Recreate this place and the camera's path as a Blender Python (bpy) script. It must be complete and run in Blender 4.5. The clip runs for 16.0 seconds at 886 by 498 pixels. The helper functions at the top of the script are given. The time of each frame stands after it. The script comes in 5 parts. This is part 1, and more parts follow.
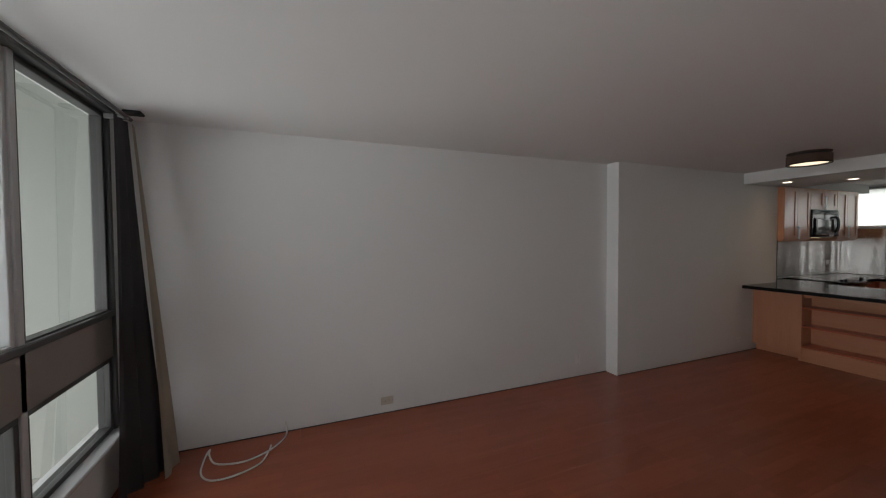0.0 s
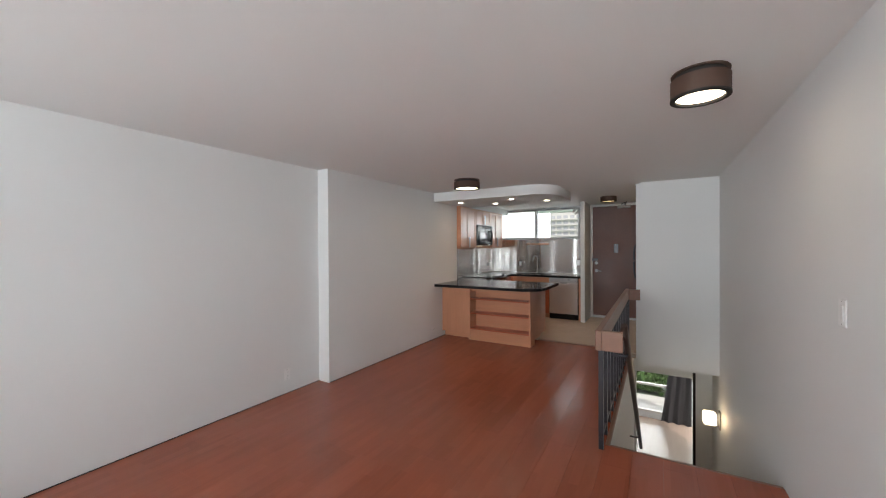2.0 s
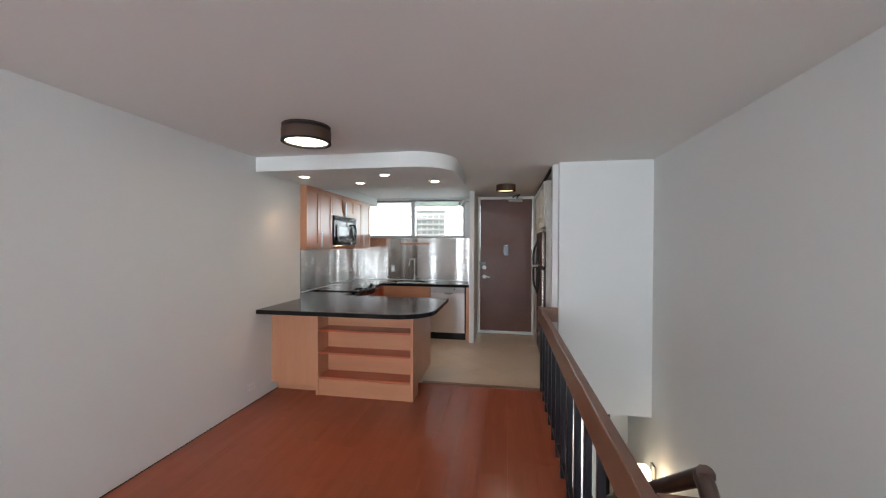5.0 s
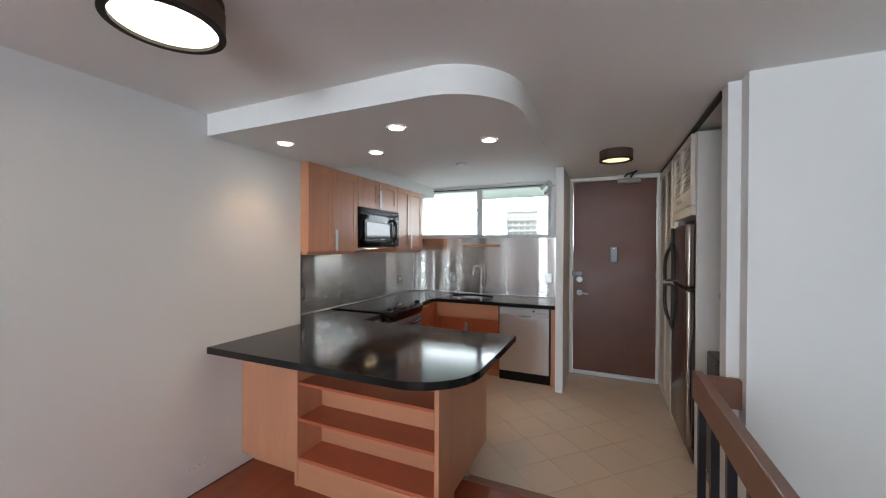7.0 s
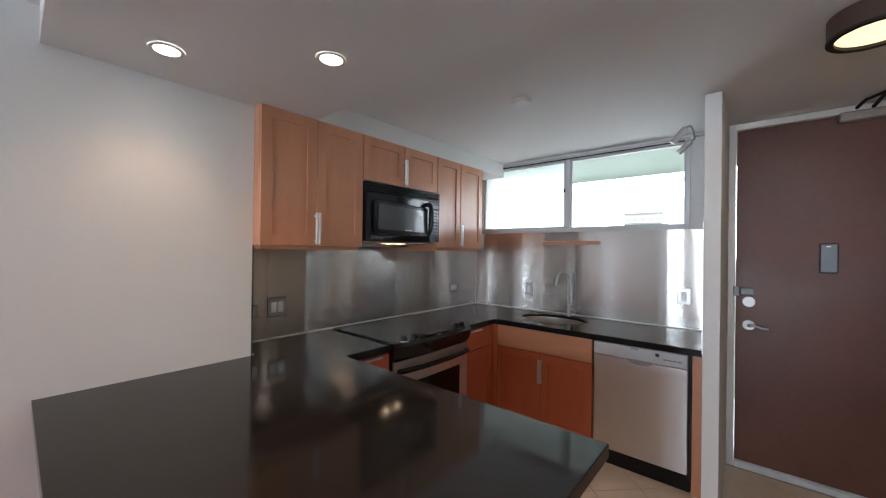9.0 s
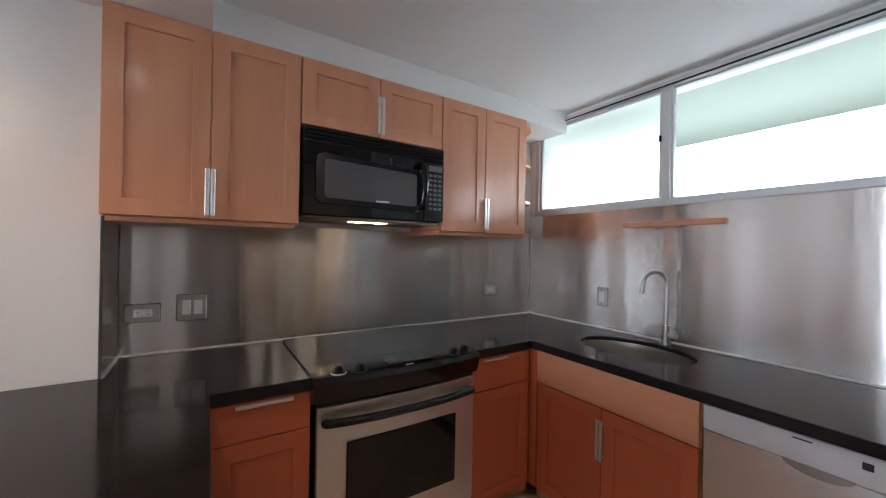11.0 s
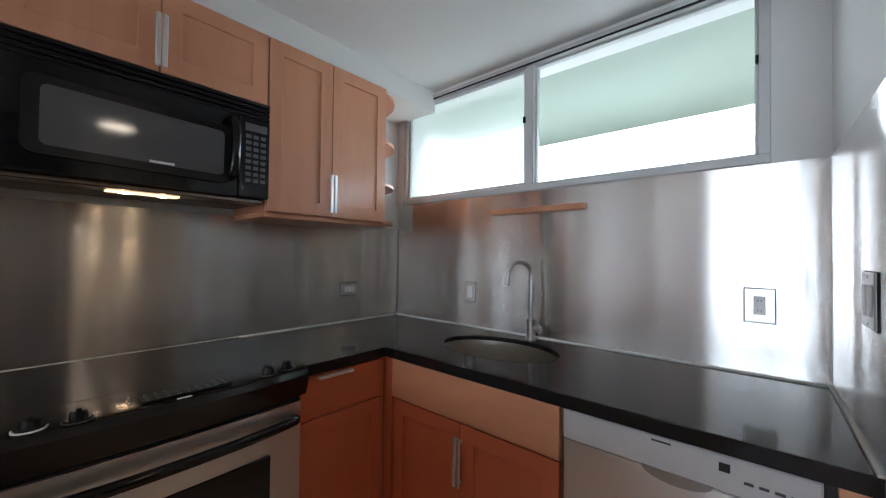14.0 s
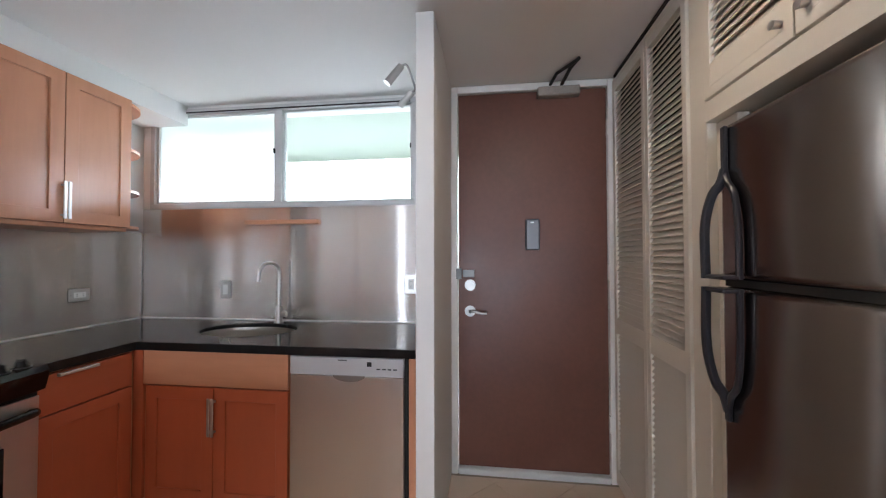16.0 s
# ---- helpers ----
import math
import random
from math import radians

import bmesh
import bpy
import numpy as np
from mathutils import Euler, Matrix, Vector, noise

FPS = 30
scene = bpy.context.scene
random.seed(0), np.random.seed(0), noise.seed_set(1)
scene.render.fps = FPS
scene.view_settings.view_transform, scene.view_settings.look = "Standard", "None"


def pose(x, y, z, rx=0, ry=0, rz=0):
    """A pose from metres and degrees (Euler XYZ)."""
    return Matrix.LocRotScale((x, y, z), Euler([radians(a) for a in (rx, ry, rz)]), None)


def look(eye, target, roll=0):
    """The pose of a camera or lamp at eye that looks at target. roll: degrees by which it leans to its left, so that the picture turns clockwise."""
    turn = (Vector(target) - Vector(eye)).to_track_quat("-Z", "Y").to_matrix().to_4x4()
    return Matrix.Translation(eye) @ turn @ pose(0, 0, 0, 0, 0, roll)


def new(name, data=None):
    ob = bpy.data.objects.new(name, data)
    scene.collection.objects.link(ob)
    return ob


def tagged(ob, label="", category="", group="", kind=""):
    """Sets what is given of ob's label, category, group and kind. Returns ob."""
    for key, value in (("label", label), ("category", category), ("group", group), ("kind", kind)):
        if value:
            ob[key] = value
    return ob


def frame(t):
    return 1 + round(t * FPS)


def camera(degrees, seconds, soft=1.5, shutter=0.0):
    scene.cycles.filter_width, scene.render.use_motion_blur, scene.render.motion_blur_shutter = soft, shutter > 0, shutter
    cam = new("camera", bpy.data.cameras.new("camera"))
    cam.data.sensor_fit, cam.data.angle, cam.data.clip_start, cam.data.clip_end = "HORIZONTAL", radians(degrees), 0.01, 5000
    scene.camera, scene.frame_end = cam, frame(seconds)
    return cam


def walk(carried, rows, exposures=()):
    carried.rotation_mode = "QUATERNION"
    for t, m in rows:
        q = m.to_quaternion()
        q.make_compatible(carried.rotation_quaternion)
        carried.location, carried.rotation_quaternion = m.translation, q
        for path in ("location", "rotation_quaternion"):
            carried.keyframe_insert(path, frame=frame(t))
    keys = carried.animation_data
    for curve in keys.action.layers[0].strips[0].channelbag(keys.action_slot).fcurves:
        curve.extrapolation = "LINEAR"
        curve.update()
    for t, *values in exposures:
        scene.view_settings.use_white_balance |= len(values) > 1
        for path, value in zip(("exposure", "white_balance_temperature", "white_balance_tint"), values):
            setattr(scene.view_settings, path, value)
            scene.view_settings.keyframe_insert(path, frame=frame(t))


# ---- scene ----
cam = camera(100.9, 16.0, soft=1.15)
PATH = [
    (0, (-0.334, 0.146, 1.578), (0.421, 1.997, 1.519), -0.4),
    (0.5, (-0.234, 0.096, 1.488), (0.925, 1.727, 1.462), -0.6),
    (1, (-0.137, 0.037, 1.473), (1.265, 1.463, 1.457), -0.5),
    (1.5, (-0.008, -0.006, 1.498), (1.593, 1.192, 1.483), -0.6),
    (2, (0.139, 0.01, 1.534), (1.865, 1.021, 1.521), -0.3),
    (2.5, (0.318, 0.157, 1.535), (2.204, 0.823, 1.52), -0.0),
    (3, (0.556, 0.337, 1.529), (2.522, 0.698, 1.511), -0.0),
    (3.5, (0.876, 0.478, 1.554), (2.85, 0.797, 1.533), -0.2),
    (4, (1.224, 0.655, 1.57), (3.202, 0.946, 1.543), 0.1),
    (4.2, (1.373, 0.721, 1.571), (3.353, 1.002, 1.543), -0.1),
    (6.3, (3.202, 0.792, 1.544), (5.124, 1.344, 1.529), 0.3),
    (6.5, (3.362, 0.803, 1.551), (5.272, 1.395, 1.535), 0.1),
    (7, (3.768, 0.849, 1.57), (5.596, 1.66, 1.555), 0.2),
    (7.5, (4.152, 0.936, 1.538), (5.861, 1.975, 1.537), 0.0),
    (8, (4.543, 0.959, 1.528), (6.175, 2.115, 1.525), 0.3),
    (8.5, (4.938, 1.002, 1.509), (6.514, 2.233, 1.505), 0.5),
    (9, (5.262, 1.113, 1.503), (6.785, 2.409, 1.507), 0.7),
    (9.5, (5.568, 1.198, 1.518), (6.882, 2.706, 1.507), 0.8),
    (9.7, (5.655, 1.285, 1.512), (6.892, 2.857, 1.495), 0.9),
    (10.2, (5.96, 1.285, 1.478), (7.15, 2.892, 1.468), 0.95),
    (10.7, (6.28, 1.30, 1.437), (7.42, 2.943, 1.434), 1.0),
    (11.1, (6.485, 1.43, 1.404), (7.55, 3.123, 1.407), 1.05),
    (11.45, (6.55, 1.70, 1.378), (7.56, 3.426, 1.386), 1.1),
    (11.8, (6.57, 1.945, 1.361), (7.535, 3.696, 1.373), 1.1),
    (12, (6.611, 1.945, 1.344), (7.583, 3.693, 1.348), 1.1),
    (12.5, (6.708, 1.892, 1.332), (7.706, 3.625, 1.341), 1.1),
    (13, (6.788, 1.781, 1.328), (7.843, 3.48, 1.347), 0.9),
    (13.5, (6.852, 1.643, 1.323), (8.125, 3.185, 1.354), 0.8),
    (14, (6.866, 1.523, 1.335), (8.377, 2.833, 1.37), 0.7),
    (14.5, (6.807, 1.413, 1.361), (8.526, 2.434, 1.392), 0.6),
    (15, (6.674, 1.297, 1.364), (8.541, 2.011, 1.407), 0.3),
    (15.5, (6.49, 1.157, 1.349), (8.439, 1.604, 1.399), 0.0),
    (16, (6.293, 1.025, 1.345), (8.277, 1.271, 1.386), -0.1),
]
EXPOSURES = [(0, -1.8, 6650, 13), (0.5, -1.4, 6500, 11), (1, -0.85, 6450, 11), (1.5, -0.5, 6400, 11), (2, -0.25, 6350, 11), (3, -0.15, 6250, 10), (4, -0.05, 6150, 9), (7, 0.2, 5950, 9), (9, 0.2, 5850, 11),
             (11.8, 0.7, 5800, 13), (12.5, 0.9, 5750, 12), (13.3, 0.85, 5720, 10), (14.0, 0.18, 5720, 9), (14.5, 0.05, 5750, 10), (15.2, 0.35, 5800, 12), (16, 0.7, 5800, 13)]
walk(cam, [(t, look(eye, target, roll)) for t, eye, target, roll in PATH], EXPOSURES)

# ---- world and large lights ----
world = bpy.data.worlds.new("sky")
scene.world = world
world.use_nodes = True
wn = world.node_tree.nodes
sky = wn.new("ShaderNodeTexSky")
sky.sky_type, sky.sun_disc = "NISHITA", False
sky.dust_density, sky.air_density, sky.ozone_density = 6.0, 1.0, 0.5
sky.sun_elevation, sky.sun_rotation = radians(60), radians(236)
wn["Background"].inputs["Strength"].default_value = 0.15
world.node_tree.links.new(sky.outputs[0], wn["Background"].inputs[0])


def lamp(name, kind, m, energy, colour, size=0.1, size_y=None, spread=180, angle=60, blend=0.5):
    data = bpy.data.lights.new(name, kind)
    data.energy, data.color = energy, colour
    if kind == "AREA":
        data.shape = "RECTANGLE" if size_y else "DISK"
        data.size = size
        data.spread = radians(spread)
        if size_y:
            data.size_y = size_y
    elif kind == "SPOT":
        data.spot_size, data.spot_blend, data.shadow_soft_size = radians(angle), blend, size
    elif kind == "SUN":
        data.angle = radians(size)
    ob = new(name, data)
    ob.matrix_world = m
    return ob


lamp("sun", "SUN", look((-12, -8, 25), (0, 0, 0)), 3.5, (1, 0.95, 0.88), size=1.0)
# Sky light at the open side of the balcony and outside the lower room
lamp("balcony_daylight", "AREA", look((-2.95, 1.2, 1.15), (3, 1.2, 0.75)), 265, (0.91, 0.97, 1.0), 4.6, 2.3)
# Unseen lamp below the kitchen sill, added as bounced daylight for the ceiling
lamp("gallery_bounce_fill", "AREA", look((9.8, 2.4, 1.45), (7.4, 2.4, 2.3)), 14, (0.96, 0.99, 1.0), 2.2, 0.5)
lamp("lower_daylight", "AREA", look((11.6, 0.4, -0.9), (9.0, 0.4, -2.0)), 1.0, (0.9, 0.95, 1), 2.0, 1.6)

# ---- materials ----


def material(name, colour, rough=0.5, metal=0.0, vary=0.08, scale=3.0, fine=60.0, bump=0.0, stretch=(1, 1, 1), spec=0.5, coat=0.0,
             per_piece=0.0, tint=None):
    """A surface whose colour wanders at two scales, with matching relief."""
    m = bpy.data.materials.new(name)
    m.use_nodes = True
    t, p = m.node_tree, m.node_tree.nodes["Principled BSDF"]
    link = t.links.new
    co = t.nodes.new("ShaderNodeTexCoord")
    mp = t.nodes.new("ShaderNodeMapping")
    mp.inputs["Scale"].default_value = stretch
    link(co.outputs["Object"], mp.inputs["Vector"])
    where = mp.outputs["Vector"]
    info = t.nodes.new("ShaderNodeObjectInfo")
    if per_piece:
        shift = t.nodes.new("ShaderNodeVectorMath")
        shift.operation = "MULTIPLY_ADD"
        link(info.outputs["Random"], shift.inputs[0])
        shift.inputs[1].default_value = (37, 53, 71)
        link(where, shift.inputs[2])
        where = shift.outputs[0]
    big, small = t.nodes.new("ShaderNodeTexNoise"), t.nodes.new("ShaderNodeTexNoise")
    for n, s, d in ((big, scale, 3), (small, fine, 4)):
        n.inputs["Scale"].default_value, n.inputs["Detail"].default_value = s, d
        link(where, n.inputs["Vector"])
    mix = t.nodes.new("ShaderNodeMix")
    mix.data_type = "RGBA"
    dark = tint or [c * 0.6 for c in colour]
    mix.inputs[6].default_value, mix.inputs[7].default_value = (*dark, 1), (*colour, 1)
    add = t.nodes.new("ShaderNodeMath")
    add.operation = "MULTIPLY_ADD"
    link(big.outputs["Fac"], add.inputs[0])
    add.inputs[1].default_value, add.inputs[2].default_value = vary * 5, 1 - vary * 4.2
    add2 = t.nodes.new("ShaderNodeMath")
    add2.operation = "MULTIPLY_ADD"
    add2.use_clamp = True
    link(small.outputs["Fac"], add2.inputs[0])
    add2.inputs[1].default_value = vary * 2
    link(add.outputs[0], add2.inputs[2])
    fac = add2.outputs[0]
    if per_piece:
        add3 = t.nodes.new("ShaderNodeMath")
        add3.operation, add3.use_clamp = "MULTIPLY_ADD", True
        link(info.outputs["Random"], add3.inputs[0])
        add3.inputs[1].default_value = -per_piece
        link(fac, add3.inputs[2])
        fac = add3.outputs[0]
    link(fac, mix.inputs[0])
    link(mix.outputs[2], p.inputs["Base Color"])
    p.inputs["Roughness"].default_value, p.inputs["Metallic"].default_value = rough, metal
    p.inputs["Specular IOR Level"].default_value, p.inputs["Coat Weight"].default_value = spec, coat
    p.inputs["Coat Roughness"].default_value = 0.15
    if not metal:
        rr = t.nodes.new("ShaderNodeMath")
        rr.operation = "MULTIPLY_ADD"
        link(big.outputs["Fac"], rr.inputs[0])
        rr.inputs[1].default_value, rr.inputs[2].default_value = rough * 0.35, rough * 0.82
        link(rr.outputs[0], p.inputs["Roughness"])
    if bump:
        b = t.nodes.new("ShaderNodeBump")
        b.inputs["Strength"].default_value, b.inputs["Distance"].default_value = bump, 0.002
        link(small.outputs["Fac"], b.inputs["Height"])
        link(b.outputs[0], p.inputs["Normal"])
    return m


def glow(name, colour, strength):
    m = bpy.data.materials.new(name)
    m.use_nodes = True
    p = m.node_tree.nodes["Principled BSDF"]
    p.inputs["Base Color"].default_value = (0.8, 0.8, 0.78, 1)
    p.inputs["Emission Color"].default_value, p.inputs["Emission Strength"].default_value = (*colour, 1), strength
    return m


def clear(name, rough=0.0, colour=(1, 1, 1), ior=1.45):
    m = bpy.data.materials.new(name)
    m.use_nodes = True
    p = m.node_tree.nodes["Principled BSDF"]
    p.inputs["Base Color"].default_value, p.inputs["Roughness"].default_value = (*colour, 1), rough
    p.inputs["Transmission Weight"].default_value, p.inputs["IOR"].default_value = 1.0, ior
    return m


def steel_sheet(name, rough=0.23, wave=1.0, colour=(0.76, 0.745, 0.725)):
    """Brushed sheet steel that is not quite flat, so that lights stretch into wavering upright streaks."""
    m = bpy.data.materials.new(name)
    m.use_nodes = True
    t, p = m.node_tree, m.node_tree.nodes["Principled BSDF"]
    link = t.links.new
    co = t.nodes.new("ShaderNodeTexCoord")
    normal = None
    for stretch, detail, strength, distance in (((3.0, 3.0, 0.22), 1, 0.70, 0.036), ((9, 9, 0.14), 1, 0.22, 0.0045), ((6, 6, 900), 1, 0.03, 0.0003)):
        mp, n, b = t.nodes.new("ShaderNodeMapping"), t.nodes.new("ShaderNodeTexNoise"), t.nodes.new("ShaderNodeBump")
        mp.inputs["Scale"].default_value = stretch
        n.inputs["Scale"].default_value, n.inputs["Detail"].default_value = 1.0, detail
        b.inputs["Strength"].default_value, b.inputs["Distance"].default_value = min(strength * wave, 1.0), distance
        link(co.outputs["Object"], mp.inputs["Vector"])
        link(mp.outputs["Vector"], n.inputs["Vector"])
        link(n.outputs["Fac"], b.inputs["Height"])
        if normal:
            link(normal, b.inputs["Normal"])
        normal = b.outputs[0]
    link(normal, p.inputs["Normal"])
    p.inputs["Base Color"].default_value = (*colour, 1)
    p.inputs["Metallic"].default_value, p.inputs["Roughness"].default_value = 1.0, rough
    grain = t.nodes.new("ShaderNodeTangent")
    grain.direction_type, grain.axis = "RADIAL", "Z"
    link(grain.outputs[0], p.inputs["Tangent"])
    p.inputs["Anisotropic"].default_value, p.inputs["Anisotropic Rotation"].default_value = 0.95, 0.25
    return m


PAINT = material("wall_paint", (0.79, 0.795, 0.785), 0.65, vary=0.03, scale=1.2, fine=90, bump=0.12, tint=(0.74, 0.745, 0.735))
CEIL = material("ceiling_paint", (0.81, 0.815, 0.80), 0.8, vary=0.03, scale=1.0, fine=140, bump=0.3, tint=(0.76, 0.765, 0.75))
WHITE = material("white_gloss_paint", (0.76, 0.74, 0.70), 0.35, vary=0.04, scale=2, fine=50, bump=0.05)
LOUVRE = material("cream_louvre_paint", (0.70, 0.66, 0.58), 0.4, vary=0.05, scale=3, fine=40, bump=0.05)
LAMINATE = material("red_brown_laminate", (0.36, 0.094, 0.046), 0.20, vary=0.13, scale=2.2, fine=9, bump=0.02, stretch=(1.0, 9, 9),
                    per_piece=0.3, tint=(0.25, 0.068, 0.035))
t = LAMINATE.node_tree
brick, mixed = t.nodes.new("ShaderNodeTexBrick"), t.nodes.new("ShaderNodeMix")
brick.inputs["Scale"].default_value = 1.0
brick.inputs["Brick Width"].default_value, brick.inputs["Row Height"].default_value, brick.inputs["Mortar Size"].default_value = 0.43, 0.064, 0.0
brick.inputs["Color1"].default_value, brick.inputs["Color2"].default_value = (0.93, 0.915, 0.90, 1), (1.05, 1.05, 1.05, 1)
brick.inputs["Mortar"].default_value = (0.9, 0.9, 0.9, 1)
brick.offset, brick.offset_frequency = 0.37, 2
coords = [n for n in t.nodes if n.type == "TEX_COORD"][0]
t.links.new(coords.outputs["Object"], brick.inputs["Vector"])
mixed.data_type, mixed.blend_type = "RGBA", "MULTIPLY"
mixed.inputs[0].default_value = 1.0
t.links.new([n for n in t.nodes if n.type == "MIX" and n != mixed][0].outputs[2], mixed.inputs[6])
t.links.new(brick.outputs["Color"], mixed.inputs[7])
t.links.new(mixed.outputs[2], t.nodes["Principled BSDF"].inputs["Base Color"])
TILE = material("cream_floor_tile", (0.72, 0.59, 0.465), 0.22, vary=0.06, scale=3, fine=25, bump=0.03, per_piece=0.12, tint=(0.52, 0.445, 0.345))
GROUT = material("tile_grout", (0.33, 0.275, 0.215), 0.8, vary=0.1, scale=4, fine=80, bump=0.2)
MAPLE = material("honey_maple", (0.63, 0.30, 0.168), 0.32, vary=0.2, scale=1.5, fine=7, bump=0.03, stretch=(7, 7, 0.8), coat=0.3,
                 tint=(0.46, 0.195, 0.10))
# Honey maple made redder: shade on the lower cabinets put into the colour
SHADED_MAPLE = material("maple_shaded_red", (0.53, 0.135, 0.060), 0.34, vary=0.12, scale=2.5, fine=7, bump=0.03, stretch=(7, 7, 0.8), coat=0.1,
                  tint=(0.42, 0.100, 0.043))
SHADED_MAPLE_H = material("maple_shaded_red_across", (0.53, 0.135, 0.060), 0.34, vary=0.12, scale=2.5, fine=7, bump=0.03, stretch=(0.8, 0.8, 7), coat=0.1,
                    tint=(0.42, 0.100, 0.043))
MAPLE_H = material("honey_maple_across", (0.63, 0.30, 0.168), 0.32, vary=0.2, scale=1.5, fine=7, bump=0.03, stretch=(0.8, 0.8, 7), coat=0.15,
                   tint=(0.46, 0.195, 0.10))
SLATE = material("black_honed_stone", (0.015, 0.0145, 0.015), 0.115, vary=0.14, scale=5, fine=90, bump=0.002, spec=0.32, tint=(0.009, 0.009, 0.010))
STEEL = steel_sheet("brushed_steel_sheet")
STEEL_DOOR = steel_sheet("brushed_steel_door", 0.28, 0.45, (0.70, 0.70, 0.71))
STEEL_SMOOTH = material("satin_steel", (0.70, 0.69, 0.68), 0.40, 1.0, vary=0.05, scale=2, fine=60, bump=0.04, stretch=(1, 1, 12))
STEEL_FRIDGE = steel_sheet("dark_steel_door", 0.22, 0.5, (0.33, 0.285, 0.255))
STEEL_DARK = material("dark_steel", (0.30, 0.255, 0.225), 0.24, 1.0, vary=0.06, scale=2, fine=60, bump=0.05, stretch=(1, 1, 14))
TAP_STEEL = material("brushed_tap_steel", (0.58, 0.57, 0.55), 0.30, 1.0, vary=0.03)
CHROME = material("chrome", (0.42, 0.42, 0.42), 0.38, 1.0, vary=0.02)
NICKEL = material("brushed_nickel", (0.34, 0.33, 0.315), 0.4, 1.0, vary=0.03)
BLACK_GLASS = material("black_glass", (0.006, 0.006, 0.007), 0.05, vary=0.05, spec=0.4)
BLACK_PLASTIC = material("black_plastic", (0.012, 0.012, 0.013), 0.22, vary=0.08, fine=120, bump=0.02, spec=0.3)
DULL = material("dull_grey_metal", (0.20, 0.195, 0.19), 0.5, 0.8, vary=0.1, fine=40)
BOWL = material("satin_sink_steel", (0.58, 0.54, 0.49), 0.34, 1.0, vary=0.06, fine=80)
GREY_GLASS = material("oven_door_glass", (0.085, 0.085, 0.088), 0.08, vary=0.06, scale=5, spec=0.6)
DIAL = material("pale_marking", (0.6, 0.6, 0.6), 0.5, vary=0.03)
DIM_MARK = material("dim_marking", (0.045, 0.045, 0.048), 0.4, vary=0.1)
DOOR_BROWN = material("dark_brown_door_paint", (0.15, 0.062, 0.041), 0.38, vary=0.28, scale=2.2, fine=30, bump=0.05, tint=(0.080, 0.035, 0.026), spec=0.3)
ALUMINIUM = material("grey_aluminium", (0.60, 0.61, 0.61), 0.45, 0.1, vary=0.06, fine=40)
BRONZE_ALU = material("dark_bronze_aluminium", (0.10, 0.10, 0.098), 0.4, 0.4, vary=0.08, fine=40)
TAUPE = material("taupe_panel", (0.30, 0.265, 0.235), 0.5, vary=0.08, scale=4, fine=60)
RAIL_WOOD = material("brown_rail_wood", (0.24, 0.115, 0.07), 0.38, vary=0.13, scale=2, fine=8, bump=0.03, stretch=(1, 9, 9), tint=(0.15, 0.07, 0.042))
RAIL_IRON = material("black_iron", (0.018, 0.018, 0.024), 0.35, vary=0.1, fine=60, bump=0.05)
SHADE = material("brown_woven_shade", (0.088, 0.047, 0.031), 0.7, vary=0.15, scale=30, fine=120, bump=0.4, stretch=(1, 1, 6), tint=(0.048, 0.029, 0.021))
CURTAIN = material("charcoal_curtain_cloth", (0.085, 0.08, 0.085), 0.85, vary=0.12, scale=4, fine=200, bump=0.3, tint=(0.05, 0.047, 0.05))
LINING = material("beige_curtain_lining", (0.52, 0.45, 0.36), 0.85, vary=0.08, scale=4, fine=200, bump=0.3)
CABLE = material("white_cable_rubber", (0.7, 0.66, 0.6), 0.45, vary=0.05)
PLATE_STEEL = material("bright_plate_steel", (0.60, 0.59, 0.575), 0.32, 1.0, vary=0.04, fine=60)
PLATE = material("ivory_plate_plastic", (0.60, 0.56, 0.47), 0.35, vary=0.04)
WHITE_PLASTIC = material("white_plastic", (0.85, 0.85, 0.84), 0.3, vary=0.03)
CAULK = material("white_caulk", (0.72, 0.71, 0.69), 0.6, vary=0.08, fine=60, bump=0.2)
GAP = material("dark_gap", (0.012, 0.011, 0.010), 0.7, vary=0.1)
PALE_WOOD = material("pale_lower_floor", (0.40, 0.31, 0.25), 0.25, vary=0.08, scale=2, fine=9, stretch=(1, 8, 8))
LAWN = material("lawn_grass", (0.13, 0.155, 0.115), 0.9, vary=0.2, scale=0.8, fine=30, bump=0.8, tint=(0.04, 0.075, 0.02))
LEAF = material("shrub_leaf", (0.09, 0.17, 0.045), 0.6, vary=0.2, scale=3, fine=20, tint=(0.03, 0.07, 0.015))
CONCRETE = material("painted_concrete", (0.60, 0.59, 0.55), 0.8, vary=0.06, scale=1.5, fine=60, bump=0.2)
PALE_GREEN = material("pale_green_render", (0.37, 0.43, 0.375), 0.8, vary=0.05, scale=1.5, fine=60)
FACADE = material("white_facade", (0.8, 0.8, 0.78), 0.8, vary=0.04, scale=0.3, fine=5)
FARPANE = material("pale_far_window", (0.60, 0.62, 0.66), 0.9, vary=0.1, scale=0.5)
FARGLASS = material("far_window_glass", (0.05, 0.06, 0.07), 0.1, vary=0.1, spec=0.8)
GLASS = clear("window_glass")
FROST = clear("frosted_glass", 0.32, (0.95, 0.98, 0.96))
for worn, spread_, least in ((SLATE, 0.24, -0.020), (DOOR_BROWN, 0.50, 0.14)):
    smudge = worn.node_tree.nodes["Principled BSDF"].inputs["Roughness"].links[0].from_node
    smudge.inputs[1].default_value, smudge.inputs[2].default_value = spread_, least
VIEWER_GREY = material("blue_grey_viewer_plastic", (0.085, 0.090, 0.105), 0.3, vary=0.08, fine=80)
STRIP_GREY = material("pale_grey_strip_plastic", (0.50, 0.50, 0.515), 0.32, vary=0.04, fine=80)
